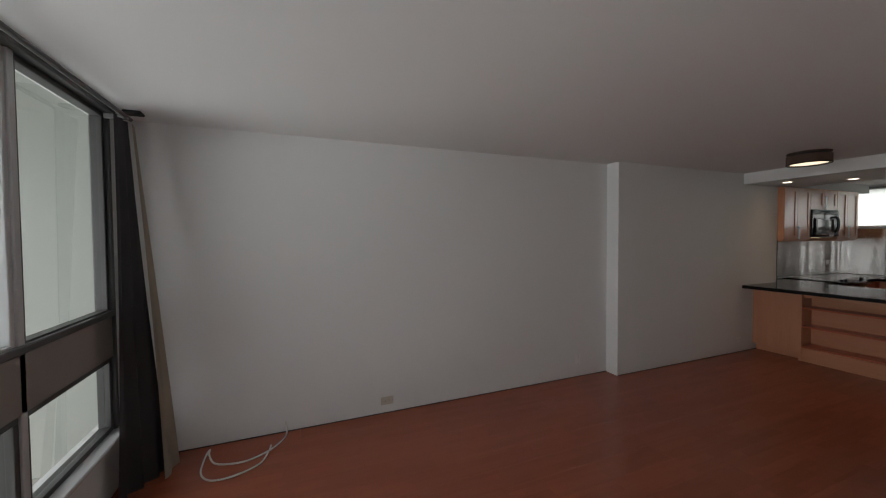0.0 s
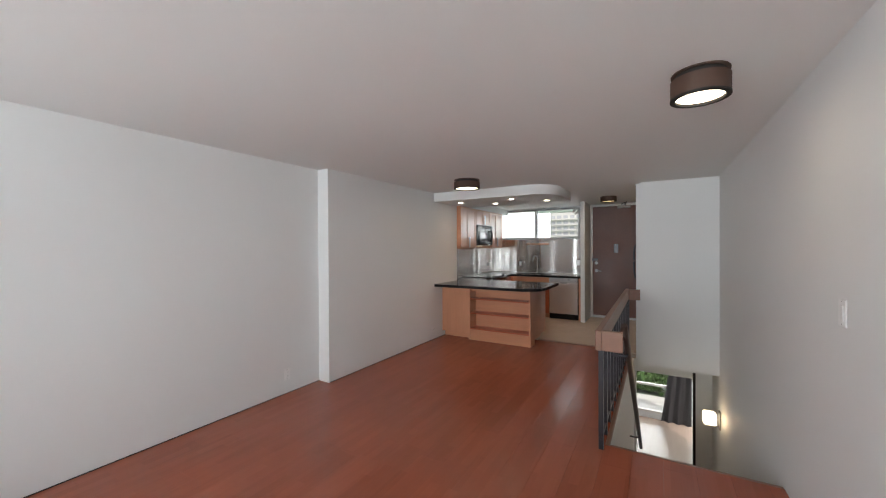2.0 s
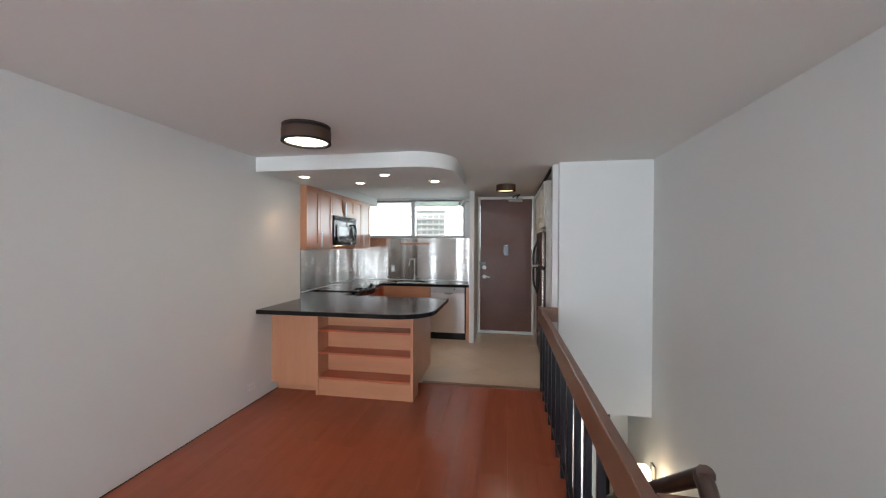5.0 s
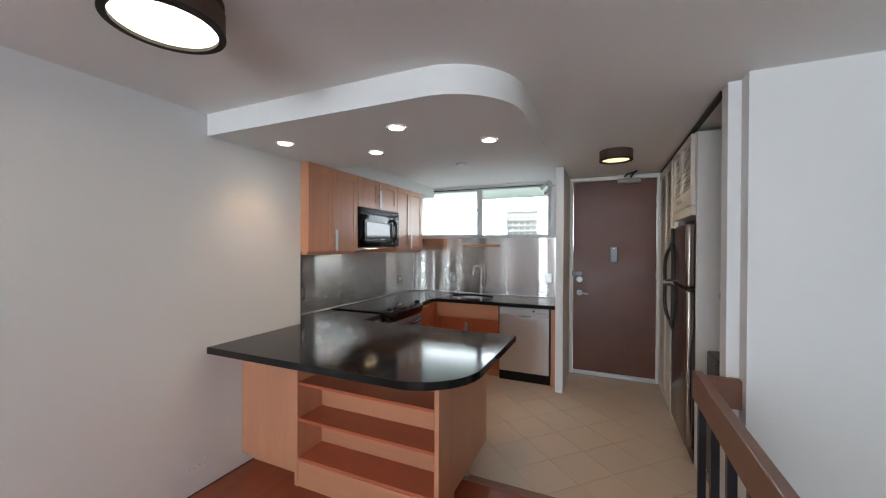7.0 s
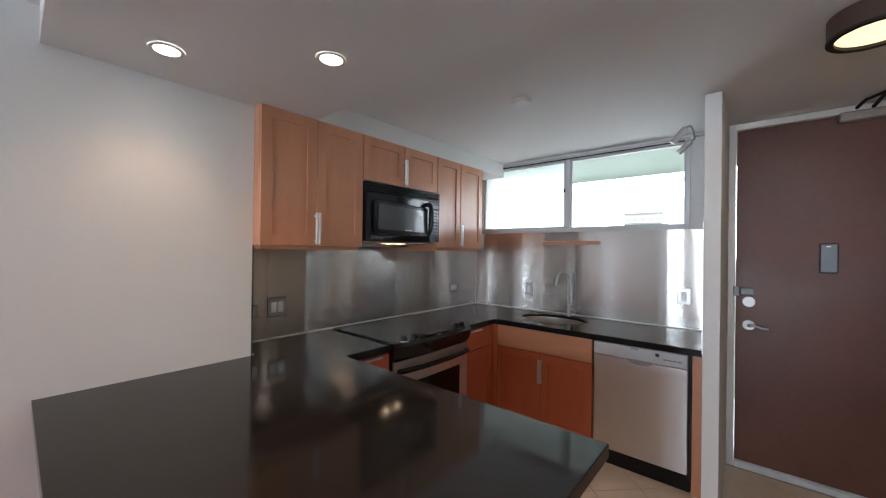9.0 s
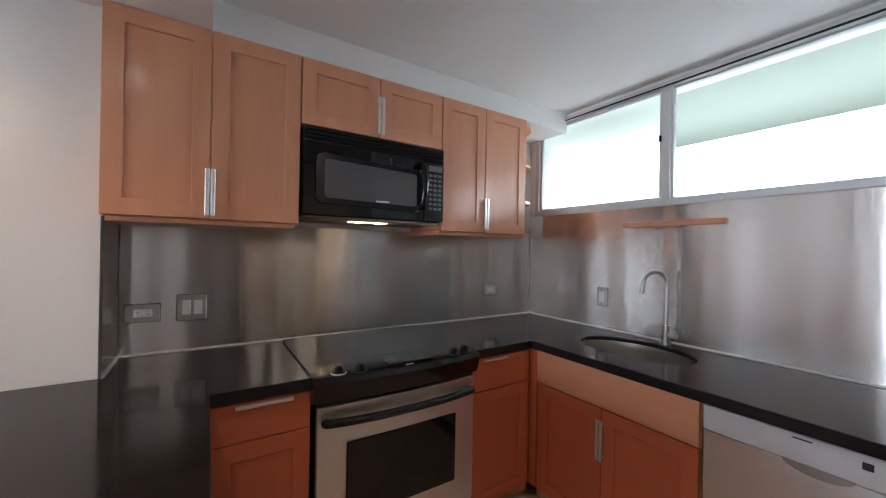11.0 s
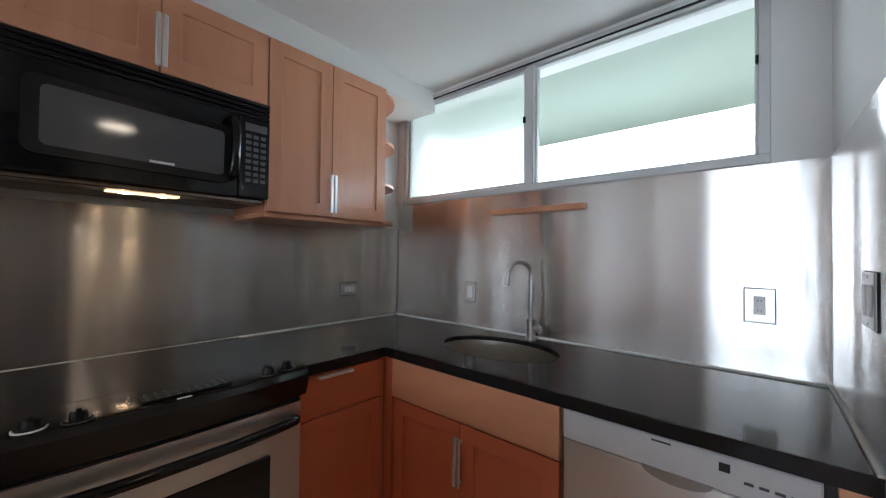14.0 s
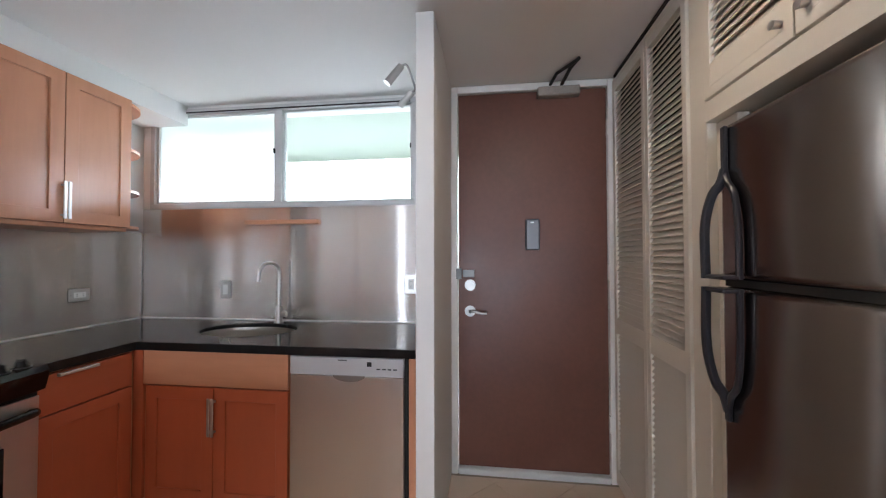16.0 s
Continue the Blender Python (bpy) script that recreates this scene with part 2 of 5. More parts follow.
WORN_METAL = material("worn_beige_metal", (0.36, 0.31, 0.27), 0.5, 0.2, vary=0.2, scale=14, fine=60, bump=0.1, tint=(0.17, 0.14, 0.12))
GLOSS_BLACK = material("gloss_black_enamel", (0.010, 0.009, 0.009), 0.10, vary=0.08, fine=60, bump=0.01, spec=0.4)
HANDLE = material("dark_grey_handle_plastic", (0.030, 0.030, 0.036), 0.32, vary=0.08, fine=120, bump=0.02, spec=0.4)
DARK_RAIL = material("dark_stained_rail", (0.055, 0.032, 0.025), 0.35, vary=0.12, scale=3, fine=12, bump=0.03, stretch=(1, 8, 8))
KEY_MARK = material("grey_key_print", (0.10, 0.10, 0.105), 0.4, vary=0.1)
LAMP_GLOW = glow("lamp_diffuser", (1.0, 0.86, 0.62), 4.5)
LAMP_DIM = glow("dim_lamp_diffuser", (1.0, 0.70, 0.34), 1.5)
SPOT_GLOW = glow("downlight_lens", (1.0, 0.86, 0.66), 22.0)
SCONCE_GLOW = glow("sconce_glass", (1.0, 0.78, 0.48), 5.0)
HOOD_GLOW = glow("hood_light_lens", (1.0, 0.66, 0.34), 1.8)
BULB_GLOW = glow("hood_bulb_glow", (1.0, 0.70, 0.40), 14.0)

# ---- building helpers ----
BASE = {}


def thing(name, place, label, category, group="", kind=""):
    """An empty at the thing's base, which its parts hang under."""
    ob = new(name)
    ob.empty_display_size = 0.1
    ob.location = place
    BASE[ob.name] = Vector(place)
    return tagged(ob, label, category, group, kind)


def mesh_of(name, bm, mat, smooth=False, calc=True):
    me = bpy.data.meshes.new(name)
    if calc:
        bmesh.ops.recalc_face_normals(bm, faces=bm.faces)
    bm.to_mesh(me)
    bm.free()
    me.materials.append(mat)
    if smooth:
        me.shade_smooth()
        me.set_sharp_from_angle(angle=radians(38))
    return me


def part(name, bm, mat, parent=None, label="", smooth=False):
    """Links a bmesh, laid out in world metres, as one mesh under a thing or a part."""
    base = BASE[parent.name] if parent else Vector((0, 0, 0))
    bmesh.ops.translate(bm, verts=bm.verts, vec=-base)
    ob = new(name, mesh_of(name, bm, mat, smooth))
    if parent:
        ob.parent = parent
        BASE[ob.name] = base
    return tagged(ob, label)


def structure(name, bm, mat, label, category, smooth=False):
    ob = new(name, mesh_of(name, bm, mat, smooth))
    BASE[ob.name] = Vector((0, 0, 0))
    return tagged(ob, label, category, kind="structure")


def box(bm, x0, x1, y0, y1, z0, z1, bevel=0.0, seg=1):
    m = Matrix.LocRotScale(((x0 + x1) / 2, (y0 + y1) / 2, (z0 + z1) / 2), None, (abs(x1 - x0), abs(y1 - y0), abs(z1 - z0)))
    made = bmesh.ops.create_cube(bm, size=1, matrix=m)["verts"]
    if bevel:
        edges = list({e for v in made for e in v.link_edges})
        bmesh.ops.bevel(bm, geom=edges, offset=bevel, segments=seg, profile=0.5, affect="EDGES")
    return bm


def boxes(*rows, bevel=0.0):
    bm = bmesh.new()
    for r in rows:
        box(bm, *r, bevel=bevel)
    return bm


def fbox(bm, side, plane, u0, u1, v0, v1, d0, d1, bevel=0.0, seg=1):
    """A box on an upright plane: u along it, v up, d out of it. side: the way in which the plane looks."""
    if side == "-y":
        return box(bm, u0, u1, plane - d1, plane - d0, v0, v1, bevel, seg)
    if side == "+y":
        return box(bm, u0, u1, plane + d0, plane + d1, v0, v1, bevel, seg)
    if side == "-x":
        return box(bm, plane - d1, plane - d0, u0, u1, v0, v1, bevel, seg)
    return box(bm, plane + d0, plane + d1, u0, u1, v0, v1, bevel, seg)


def at(side, plane, u, v, d):
    return {"-y": (u, plane - d, v), "+y": (u, plane + d, v), "-x": (plane - d, u, v), "+x": (plane + d, u, v)}[side]


def rod(bm, a, b, r, seg=16, r2=None):
    a, b = Vector(a), Vector(b)
    m = Matrix.Translation((a + b) / 2) @ (b - a).to_track_quat("Z", "Y").to_matrix().to_4x4()
    bmesh.ops.create_cone(bm, cap_ends=True, segments=seg, radius1=r, radius2=r if r2 is None else r2, depth=(b - a).length, matrix=m)
    return bm


def tube(bm, path, r, seg=10, flat=1.0):
    """A round bar along a line of points."""
    pts = [Vector(p) for p in path]
    rings, side = [], None
    for i, p in enumerate(pts):
        way = (pts[min(i + 1, len(pts) - 1)] - pts[max(i - 1, 0)]).normalized()
        if side is None:
            side = way.orthogonal().normalized()
        side = (side - way * side.dot(way)).normalized()
        up = way.cross(side)
        rr = r[i] if isinstance(r, (list, tuple)) else r
        rings.append([bm.verts.new(p + rr * (math.cos(a) * side + flat * math.sin(a) * up))
                      for a in (2 * math.pi * k / seg for k in range(seg))])
    for a, b in zip(rings, rings[1:]):
        for k in range(seg):
            bm.faces.new((a[k], a[(k + 1) % seg], b[(k + 1) % seg], b[k]))
    bm.faces.new(rings[0][::-1])
    bm.faces.new(rings[-1])
    return bm


def prism(bm, outline, low, high, put=lambda u, v, h: (u, v, h)):
    a = [bm.verts.new(put(u, v, low)) for u, v in outline]
    b = [bm.verts.new(put(u, v, high)) for u, v in outline]
    n = len(a)
    bm.faces.new(a[::-1])
    bm.faces.new(b)
    for i in range(n):
        bm.faces.new((a[i], a[(i + 1) % n], b[(i + 1) % n], b[i]))
    return bm


def arc(cx, cy, r, a0, a1, n=12, ry=None):
    return [(cx + r * math.cos(radians(a0 + (a1 - a0) * i / n)), cy + (ry or r) * math.sin(radians(a0 + (a1 - a0) * i / n))) for i in range(n + 1)]


def smooth_path(points, steps=8):
    """Points along a soft curve through those given."""
    p = [Vector(q) for q in points]
    p = [2 * p[0] - p[1], *p, 2 * p[-1] - p[-2]]
    out = []
    for i in range(1, len(p) - 2):
        for k in range(steps):
            t = k / steps
            a, b, c, d = p[i - 1:i + 3]
            out.append(0.5 * (2 * b + (c - a) * t + (2 * a - 5 * b + 4 * c - d) * t * t + (3 * b - a - 3 * c + d) * t ** 3))
    return out + [p[-2]]


# ---- large structure ----
H = 2.42            # ceiling
LOW = -2.6          # lower storey's floor
WEST, EAST = -1.40, 8.65
NORTH_A, NORTH_B, NORTH_K, SOUTH = 3.373, 3.21, 3.505, -0.68
STAIR_X, STAIR_Y, TILE_X = 3.22, 0.33, 6.10

structure("ceiling", boxes((WEST - 0.2, 8.9, SOUTH - 0.2, 3.8, H, H + 0.2)), CEIL, "white lightly textured plaster ceiling", "ceiling")
structure("wall_north", boxes((WEST - 0.2, 3.045, NORTH_A, 3.8, -0.3, H), (3.045, 6.115, NORTH_B, 3.8, -0.3, H), (6.115, 8.9, NORTH_K, 3.8, -0.3, H)),
          PAINT, "off-white painted wall with a stepped corner", "wall")
structure("wall_south", boxes((WEST - 0.2, 8.9, SOUTH - 0.2, SOUTH, LOW - 0.2, H)), PAINT, "off-white painted wall beside the stairs", "wall")
structure("wall_east", boxes((EAST, 8.85, 1.30, 3.505, -0.3, 1.70), (EAST, 8.85, 1.30, 3.505, 2.385, H), (EAST, 8.85, 3.425, 3.505, 1.70, 2.385),
                             (EAST, 8.85, 1.30, 1.505, 1.70, 2.385), (EAST, 8.85, SOUTH, 0.28, -0.3, H), (EAST, 8.85, 0.28, 1.30, 2.405, H)),
          PAINT, "off-white painted end wall with window and entry door", "wall")
structure("partition_wall", boxes((7.853, EAST, 1.257, 1.338, 0, H), bevel=0.003), PAINT, "narrow white painted partition beside the entry door", "wall")
structure("wall_closet_end", boxes((5.985, 6.09, SOUTH, 0.219, -0.155, H), (6.0905, 6.20, SOUTH, 0.275, -0.08, H)), PAINT, "white painted wall end hanging over the stairs", "wall")
structure("wall_closet_divider", boxes((6.858, 6.895, SOUTH, 0.258, 0, H - 0.04)), WHITE, "white painted panel between laundry and fridge", "wall")
structure("wall_west", boxes((WEST - 0.15, WEST, SOUTH, NORTH_A, -0.3, 0.37), (WEST - 0.15, WEST, SOUTH, NORTH_A, 2.39, H),
                             (WEST - 0.085, WEST, 3.115, NORTH_A, 0.37, 2.39)), PAINT, "off-white painted wall round the large window", "wall")

# Dropped ceiling over the peninsula, with a rounded corner, and its arm over the wall cabinets
bm = bmesh.new()
prism(bm, [(6.45, NORTH_B), (5.32, NORTH_B), *arc(5.72, 1.65, 0.40, 180, 270, 14), (6.45, 1.25)], 2.28, H + 0.01)
box(bm, 6.115, EAST, 3.158, NORTH_K, 2.283, H + 0.01)
soffit = structure("soffit", bm, CEIL, "white dropped ceiling with a rounded corner", "ceiling", smooth=True)

# Floors: the slab, with boards and tiles laid on it at the end of the file
floor = structure("floor", boxes((WEST - 0.2, STAIR_X - 0.03, SOUTH, NORTH_A + 0.1, -0.25, -0.012), (STAIR_X - 0.03, TILE_X, STAIR_Y + 0.03, NORTH_B + 0.1, -0.25, -0.012)),
                  GROUT, "red-brown laminate strip floor", "floor")
kitchen_floor = structure("kitchen_floor", boxes((TILE_X, 8.9, STAIR_Y, 3.6, -0.25, -0.010), (6.205, 8.9, SOUTH, STAIR_Y, -0.075, -0.010), (6.02, 6.205, 0.276, STAIR_Y, -0.075, -0.010)), GROUT,
                          "cream tile floor laid on the diagonal", "floor")
structure("stair_edge_trim", boxes((STAIR_X - 0.03, STAIR_X, SOUTH, STAIR_Y + 0.03, -0.04, 0.0), (STAIR_X - 0.03, 6.02, STAIR_Y, STAIR_Y + 0.03, -0.04, 0.001), bevel=0.006),
          RAIL_WOOD, "brown wooden edge of the stair opening", "trim")
structure("threshold_trim", boxes((6.065, 6.125, STAIR_Y + 0.03, 1.69, -0.005, 0.011), bevel=0.004), RAIL_WOOD, "brown wooden strip between boards and tiles", "trim")
structure("skirting_gap", boxes((WEST, 3.045, NORTH_A - 0.004, NORTH_A - 0.0005, 0.0, 0.007), (3.049, 5.68, NORTH_B - 0.004, NORTH_B - 0.0005, 0.0, 0.007)), GAP,
          "dark joint between wall and floor", "trim")

# Stair down to the lower storey
bm = bmesh.new()
for i in range(14):
    box(bm, STAIR_X + 0.24 * i, STAIR_X + 0.24 * (i + 1) + 0.02, SOUTH, STAIR_Y, LOW, -0.186 * (i + 1), bevel=0.006)
structure("stairs", bm, RAIL_WOOD, "brown wooden stair going down", "stairs")
structure("stair_wall", boxes((STAIR_X - 0.15, 6.69, STAIR_Y, STAIR_Y + 0.12, LOW, -0.04), (STAIR_X - 0.2, STAIR_X - 0.03, SOUTH, STAIR_Y, LOW, -0.25)), PAINT,
          "white painted wall beside the stair", "wall")
structure("lower_floor", boxes((6.0, 10.4, SOUTH - 0.2, 3.4, LOW - 0.2, LOW)), PALE_WOOD, "pale wooden floor of the lower room", "floor")
structure("lower_walls", boxes((6.69, 6.81, SOUTH, -0.46, LOW, -0.1), (6.69, 6.81, 0.30, 3.4, LOW, -0.25), (6.69, 6.81, -0.46, 0.30, -0.45, -0.08),
                               (6.69, 10.4, 3.3, 3.5, LOW, -0.25), (10.2, 10.4, SOUTH, -0.60, LOW, -0.25), (10.2, 10.4, 1.6, 3.4, LOW, -0.25),
                               (10.2, 10.4, -0.6, 1.6, -0.5, -0.25), (10.2, 10.4, -0.6, 1.6, LOW, -2.47)), PAINT, "white walls of the lower room", "wall")
structure("lower_ceiling", boxes((6.69, 10.4, STAIR_Y, 3.5, -0.25, -0.1)), CEIL, "white ceiling of the lower room", "ceiling")
structure("door_3", boxes((6.665, 6.69, -0.475, -0.44, LOW, -0.12)), GAP, "dark edge of the lower room's sliding door", "door")

# Ground and distance
structure("ground", boxes((10.5, 2000, -1500, 1500, -2.95, -2.75), (-2000, 10.5, -1500, 1500, -6.2, -6.0)), LAWN, "mown green lawn", "ground")
structure("pavement", boxes((10.42, 12.0, -3.0, 5.0, -2.76, -2.70)), CONCRETE, "pale concrete terrace outside the lower room", "pavement")
structure("backdrop", boxes((330, 331, -600, 700, -3, 420)), glow("hazy_sky", (0.95, 1.0, 1.0), 6.5), "bright white hazy sky", "backdrop")

# ---- windows and doors ----


def frame_of(bm, side, plane, u0, u1, v0, v1, w, d0, d1, bevel=0.003):
    for a in ((u0, u1, v0, v0 + w), (u0, u1, v1 - w, v1), (u0, u0 + w, v0 + w, v1 - w), (u1 - w, u1, v0 + w, v1 - w)):
        fbox(bm, side, plane, *a, d0, d1, bevel)
    return bm


def pane(name, parent, side, plane, u0, u1, v0, v1, mat, d=0.0):
    ob = part(name, fbox(bmesh.new(), side, plane, u0, u1, v0, v1, d, d + 0.005), mat, parent)
    ob.visible_shadow = False
    return ob


# Kitchen window: a fixed and a sliding light in an aluminium frame
win = thing("window_1", (EAST, 2.46, 1.69), "wide aluminium sliding window above the steel splashback", "window", kind="structure")
part("window_frame", frame_of(bmesh.new(), "-x", EAST, 1.492, 3.44, 1.686, 2.398, 0.035, -0.06, 0.014), ALUMINIUM, win)
part("mullion", fbox(bmesh.new(), "-x", EAST, 2.436, 2.482, 1.721, 2.363, -0.045, 0.008, 0.003), ALUMINIUM, win)
part("sash", frame_of(bmesh.new(), "-x", EAST, 2.482, 3.405, 1.722, 2.362, 0.018, -0.035, -0.005, 0.002), ALUMINIUM, win)
part("sash", frame_of(bmesh.new(), "-x", EAST, 1.527, 2.436, 1.722, 2.362, 0.010, -0.05, -0.015, 0.002), ALUMINIUM, win)
part("latch", boxes((8.637, 8.652, 2.483, 2.497, 2.06, 2.095), bevel=0.003), BLACK_PLASTIC, win, "small black latch")
part("latch", boxes((8.637, 8.652, 1.515, 1.535, 2.06, 2.095), bevel=0.003), BLACK_PLASTIC, win, "small black latch")
part("track_shadow", boxes((8.636, 8.646, 1.53, 3.40, 2.366, 2.377)), GAP, win)
pane("pane", win, "-x", EAST, 2.49, 3.395, 1.735, 2.355, FROST, -0.025)
pane("pane", win, "-x", EAST, 1.533, 2.43, 1.727, 2.357, GLASS, -0.04)

# Living room window
win = thing("window_2", (WEST, 1.2, 0.37), "large dark-framed window wall with a taupe middle band", "window", kind="structure")
for k in range(4):
    y1 = 3.08 - 0.85 * k
    y0 = y1 - 0.85 + 0.04
    part("window_frame", frame_of(bmesh.new(), "+x", WEST, y0, y1, 1.115, 2.375, 0.028, -0.08, -0.02), BRONZE_ALU if k == 0 else ALUMINIUM, win)
    part("window_frame", frame_of(bmesh.new(), "+x", WEST, y0, y1, 0.37, 0.84, 0.03, -0.09, -0.02), BRONZE_ALU, win)
    pane("pane", win, "+x", WEST, y0 + 0.02, y1 - 0.02, 1.135, 2.355, GLASS, -0.05)
    pane("pane", win, "+x", WEST, y0 + 0.03, y1 - 0.03, 0.40, 0.81, GLASS, -0.055)
    if k < 3:
        part("mullion", fbox(bmesh.new(), "+x", WEST, y0 - 0.04, y0, 0.37, 2.39, -0.1, -0.01, 0.003), ALUMINIUM, win)
part("middle_band", boxes((WEST - 0.1, WEST - 0.01, -0.68, 3.08, 0.842, 1.10), bevel=0.004), TAUPE, win, "taupe painted panel")
part("middle_rail", boxes((WEST - 0.1, WEST + 0.005, -0.68, 3.08, 1.10, 1.135), bevel=0.004), BRONZE_ALU, win)
part("jamb", boxes((WEST - 0.1, WEST + 0.0, 3.082, 3.113, 0.37, 2.39), bevel=0.004), BRONZE_ALU, win)
part("window_sill", boxes((WEST - 0.12, WEST + 0.05, -0.68, 3.113, 0.345, 0.372), bevel=0.006), ALUMINIUM, win, "grey window sill")
part("head", boxes((WEST - 0.1, WEST + 0.03, -0.68, 3.113, 2.375, 2.40), bevel=0.004), BRONZE_ALU, win)

# Balcony outside the living room
structure("balcony", boxes((-3.1, WEST - 0.15, -1.0, 3.6, -0.3, -0.1), (-3.1, WEST - 0.15, -1.0, 3.6, 2.62, 2.8), (-3.1, WEST - 0.15, 3.45, 3.6, -0.1, 2.62)), material("grey_green_render", (0.40, 0.42, 0.385), 0.8, vary=0.06, scale=1.5, fine=60, bump=0.2),
          "pale concrete balcony with an end wall", "balcony")

structure("outer_eave", boxes((8.86, 10.24, -1.0, 4.2, 2.43, 2.66)), PALE_GREEN, "pale green walkway ceiling outside the kitchen window", "eave")

# Lower room's window
win = thing("window_3", (10.2, 0.5, -2.47), "glass door of the lower room with a mid rail", "window", kind="structure")
part("window_frame", frame_of(bmesh.new(), "-x", 10.2, -0.6, 1.6, -2.47, -0.5, 0.05, -0.08, 0.0), WHITE, win)
part("middle_rail", boxes((10.21, 10.27, -0.55, 1.55, -1.83, -1.78), bevel=0.004), WHITE, win)
part("middle_rail", boxes((10.22, 10.26, -0.55, 1.55, -1.42, -1.395), bevel=0.004), BRONZE_ALU, win)
pane("pane", win, "-x", 10.2, -0.55, 1.55, -2.42, -0.55, GLASS, -0.06)

# Entry door
door = thing("door_1", (8.60, 0.765, 0), "dark brown painted entry door in a white frame", "door", kind="structure")
part("leaf", boxes((8.598, 8.642, 0.314, 1.212, 0.045, 2.368), bevel=0.003), DOOR_BROWN, door)
part("door_frame", boxes((8.575, 8.649, 1.216, 1.256, 0, 2.415), (8.575, 8.649, 0.262, 0.310, 0, 2.415), (8.575, 8.649, 0.310, 1.216, 2.372, 2.415), bevel=0.004), WHITE, door,
     "white painted door frame")
part("threshold", boxes((8.57, 8.66, 0.31, 1.216, 0.0, 0.040), bevel=0.008), ALUMINIUM, door, "worn metal threshold")
viewer = part("door_viewer", boxes((8.578, 8.599, 0.712, 0.799, 1.383, 1.574), bevel=0.008), VIEWER_GREY, door, "dark grey door viewer plate")
part("viewer_lens", boxes((8.574, 8.579, 0.748, 0.768, 1.548, 1.556)), DIAL, viewer)
part("latch_lock", boxes((8.574, 8.600, 1.112, 1.185, 1.215, 1.262), bevel=0.004), DULL, door, "surface bolt")
part("latch_keep", boxes((8.560, 8.576, 1.19, 1.225, 1.205, 1.270), bevel=0.003), DULL, door)
bm = rod(bmesh.new(), (8.600, 1.139, 1.166), (8.578, 1.139, 1.166), 0.034, 24)
rod(bm, (8.578, 1.139, 1.166), (8.568, 1.139, 1.166), 0.022, 24)
part("deadbolt", bm, NICKEL, door, smooth=True)
bm = rod(bmesh.new(), (8.600, 1.139, 1.003), (8.590, 1.139, 1.003), 0.034, 24)
tube(bm, smooth_path([(8.592, 1.139, 1.003), (8.55, 1.135, 1.003), (8.545, 1.11, 1.008), (8.545, 1.07, 0.998), (8.547, 1.035, 0.998)]), 0.009)
part("door_handle", bm, NICKEL, door, "worn metal lever handle", smooth=True)
for z in (0.35, 1.25, 2.12):
    part("hinge", boxes((8.575, 8.597, 0.302, 0.318, z - 0.05, z + 0.05), bevel=0.003), WHITE, door)
closer = thing("door_closer", (8.57, 0.60, 2.32), "worn grey metal door closer with a dark arm", "door closer")
part("body", boxes((8.535, 8.597, 0.475, 0.725, 2.315, 2.372), bevel=0.008), WORN_METAL, closer)
part("arm", tube(bmesh.new(), [(8.565, 0.58, 2.37), (8.56, 0.58, 2.385), (8.40, 0.565, 2.40), (8.30, 0.54, 2.405)], 0.010, 6), GAP, closer)
part("arm", tube(bmesh.new(), [(8.30, 0.54, 2.40), (8.45, 0.63, 2.40), (8.575, 0.645, 2.395)], 0.009, 6), GAP, closer)


# ---- kitchen cabinets ----


def ring(bm, side, plane, u0, u1, v0, v1, w, d0, d1, bevel=0.0015):
    """A flat picture-frame shape in one piece."""
    def loop(a, d):
        return [bm.verts.new(at(side, plane, u, v, d)) for u, v in ((u0 + a, v0 + a), (u1 - a, v0 + a), (u1 - a, v1 - a), (u0 + a, v1 - a))]
    loops = [loop(0, d0), loop(0, d1), loop(w, d1), loop(w, d0)]
    faces = []
    for k in range(4):
        a, b = loops[k], loops[(k + 1) % 4]
        faces += [bm.faces.new((a[i], a[(i + 1) % 4], b[(i + 1) % 4], b[i])) for i in range(4)]
    if bevel:
        bmesh.ops.recalc_face_normals(bm, faces=bm.faces)
        edges = [e for e in bm.edges if e.calc_face_angle(0) > 0.5]
        bmesh.ops.bevel(bm, geom=edges, offset=bevel, segments=1, affect="EDGES")
    return bm


def shaker(name, parent, side, plane, u0, u1, v0, v1, handle=None, flat=False, across=False, t=0.02, red=False):
    """A framed cabinet door or a flat drawer front, with its pull. handle: ('v' or 'h', u, v, length)."""
    w = min(0.062, (v1 - v0) * 0.25)
    # red: the maple that carries shade in its colour
    upright, level = (SHADED_MAPLE, SHADED_MAPLE_H) if red else (MAPLE, MAPLE_H)
    if flat:
        ob = part(name, fbox(bmesh.new(), side, plane, u0, u1, v0, v1, 0, t, 0.002), level if across else upright, parent)
    else:
        ob = part(name, ring(bmesh.new(), side, plane, u0, u1, v0, v1, w, 0, t), upright, parent)
        part("panel", fbox(bmesh.new(), side, plane, u0 + w - 0.001, u1 - w + 0.001, v0 + w - 0.001, v1 - w + 0.001, 0.001, t - 0.009), upright, ob)
    if handle:
        kind, u, v, n = handle
        bm = bmesh.new()
        if kind == "v":
            fbox(bm, side, plane, u - 0.008, u + 0.008, v - n / 2, v + n / 2, t + 0.018, t + 0.026, 0.003)
            for s in (-1, 1):
                fbox(bm, side, plane, u - 0.005, u + 0.005, v + s * (n / 2 - 0.02) - 0.005, v + s * (n / 2 - 0.02) + 0.005, t - 0.001, t + 0.019)
        else:
            fbox(bm, side, plane, u - n / 2, u + n / 2, v - 0.006, v + 0.006, t - 0.001, t + 0.02, 0.002)
        part("handle", bm, STEEL_SMOOTH, ob, "satin steel bar pull")
    return ob


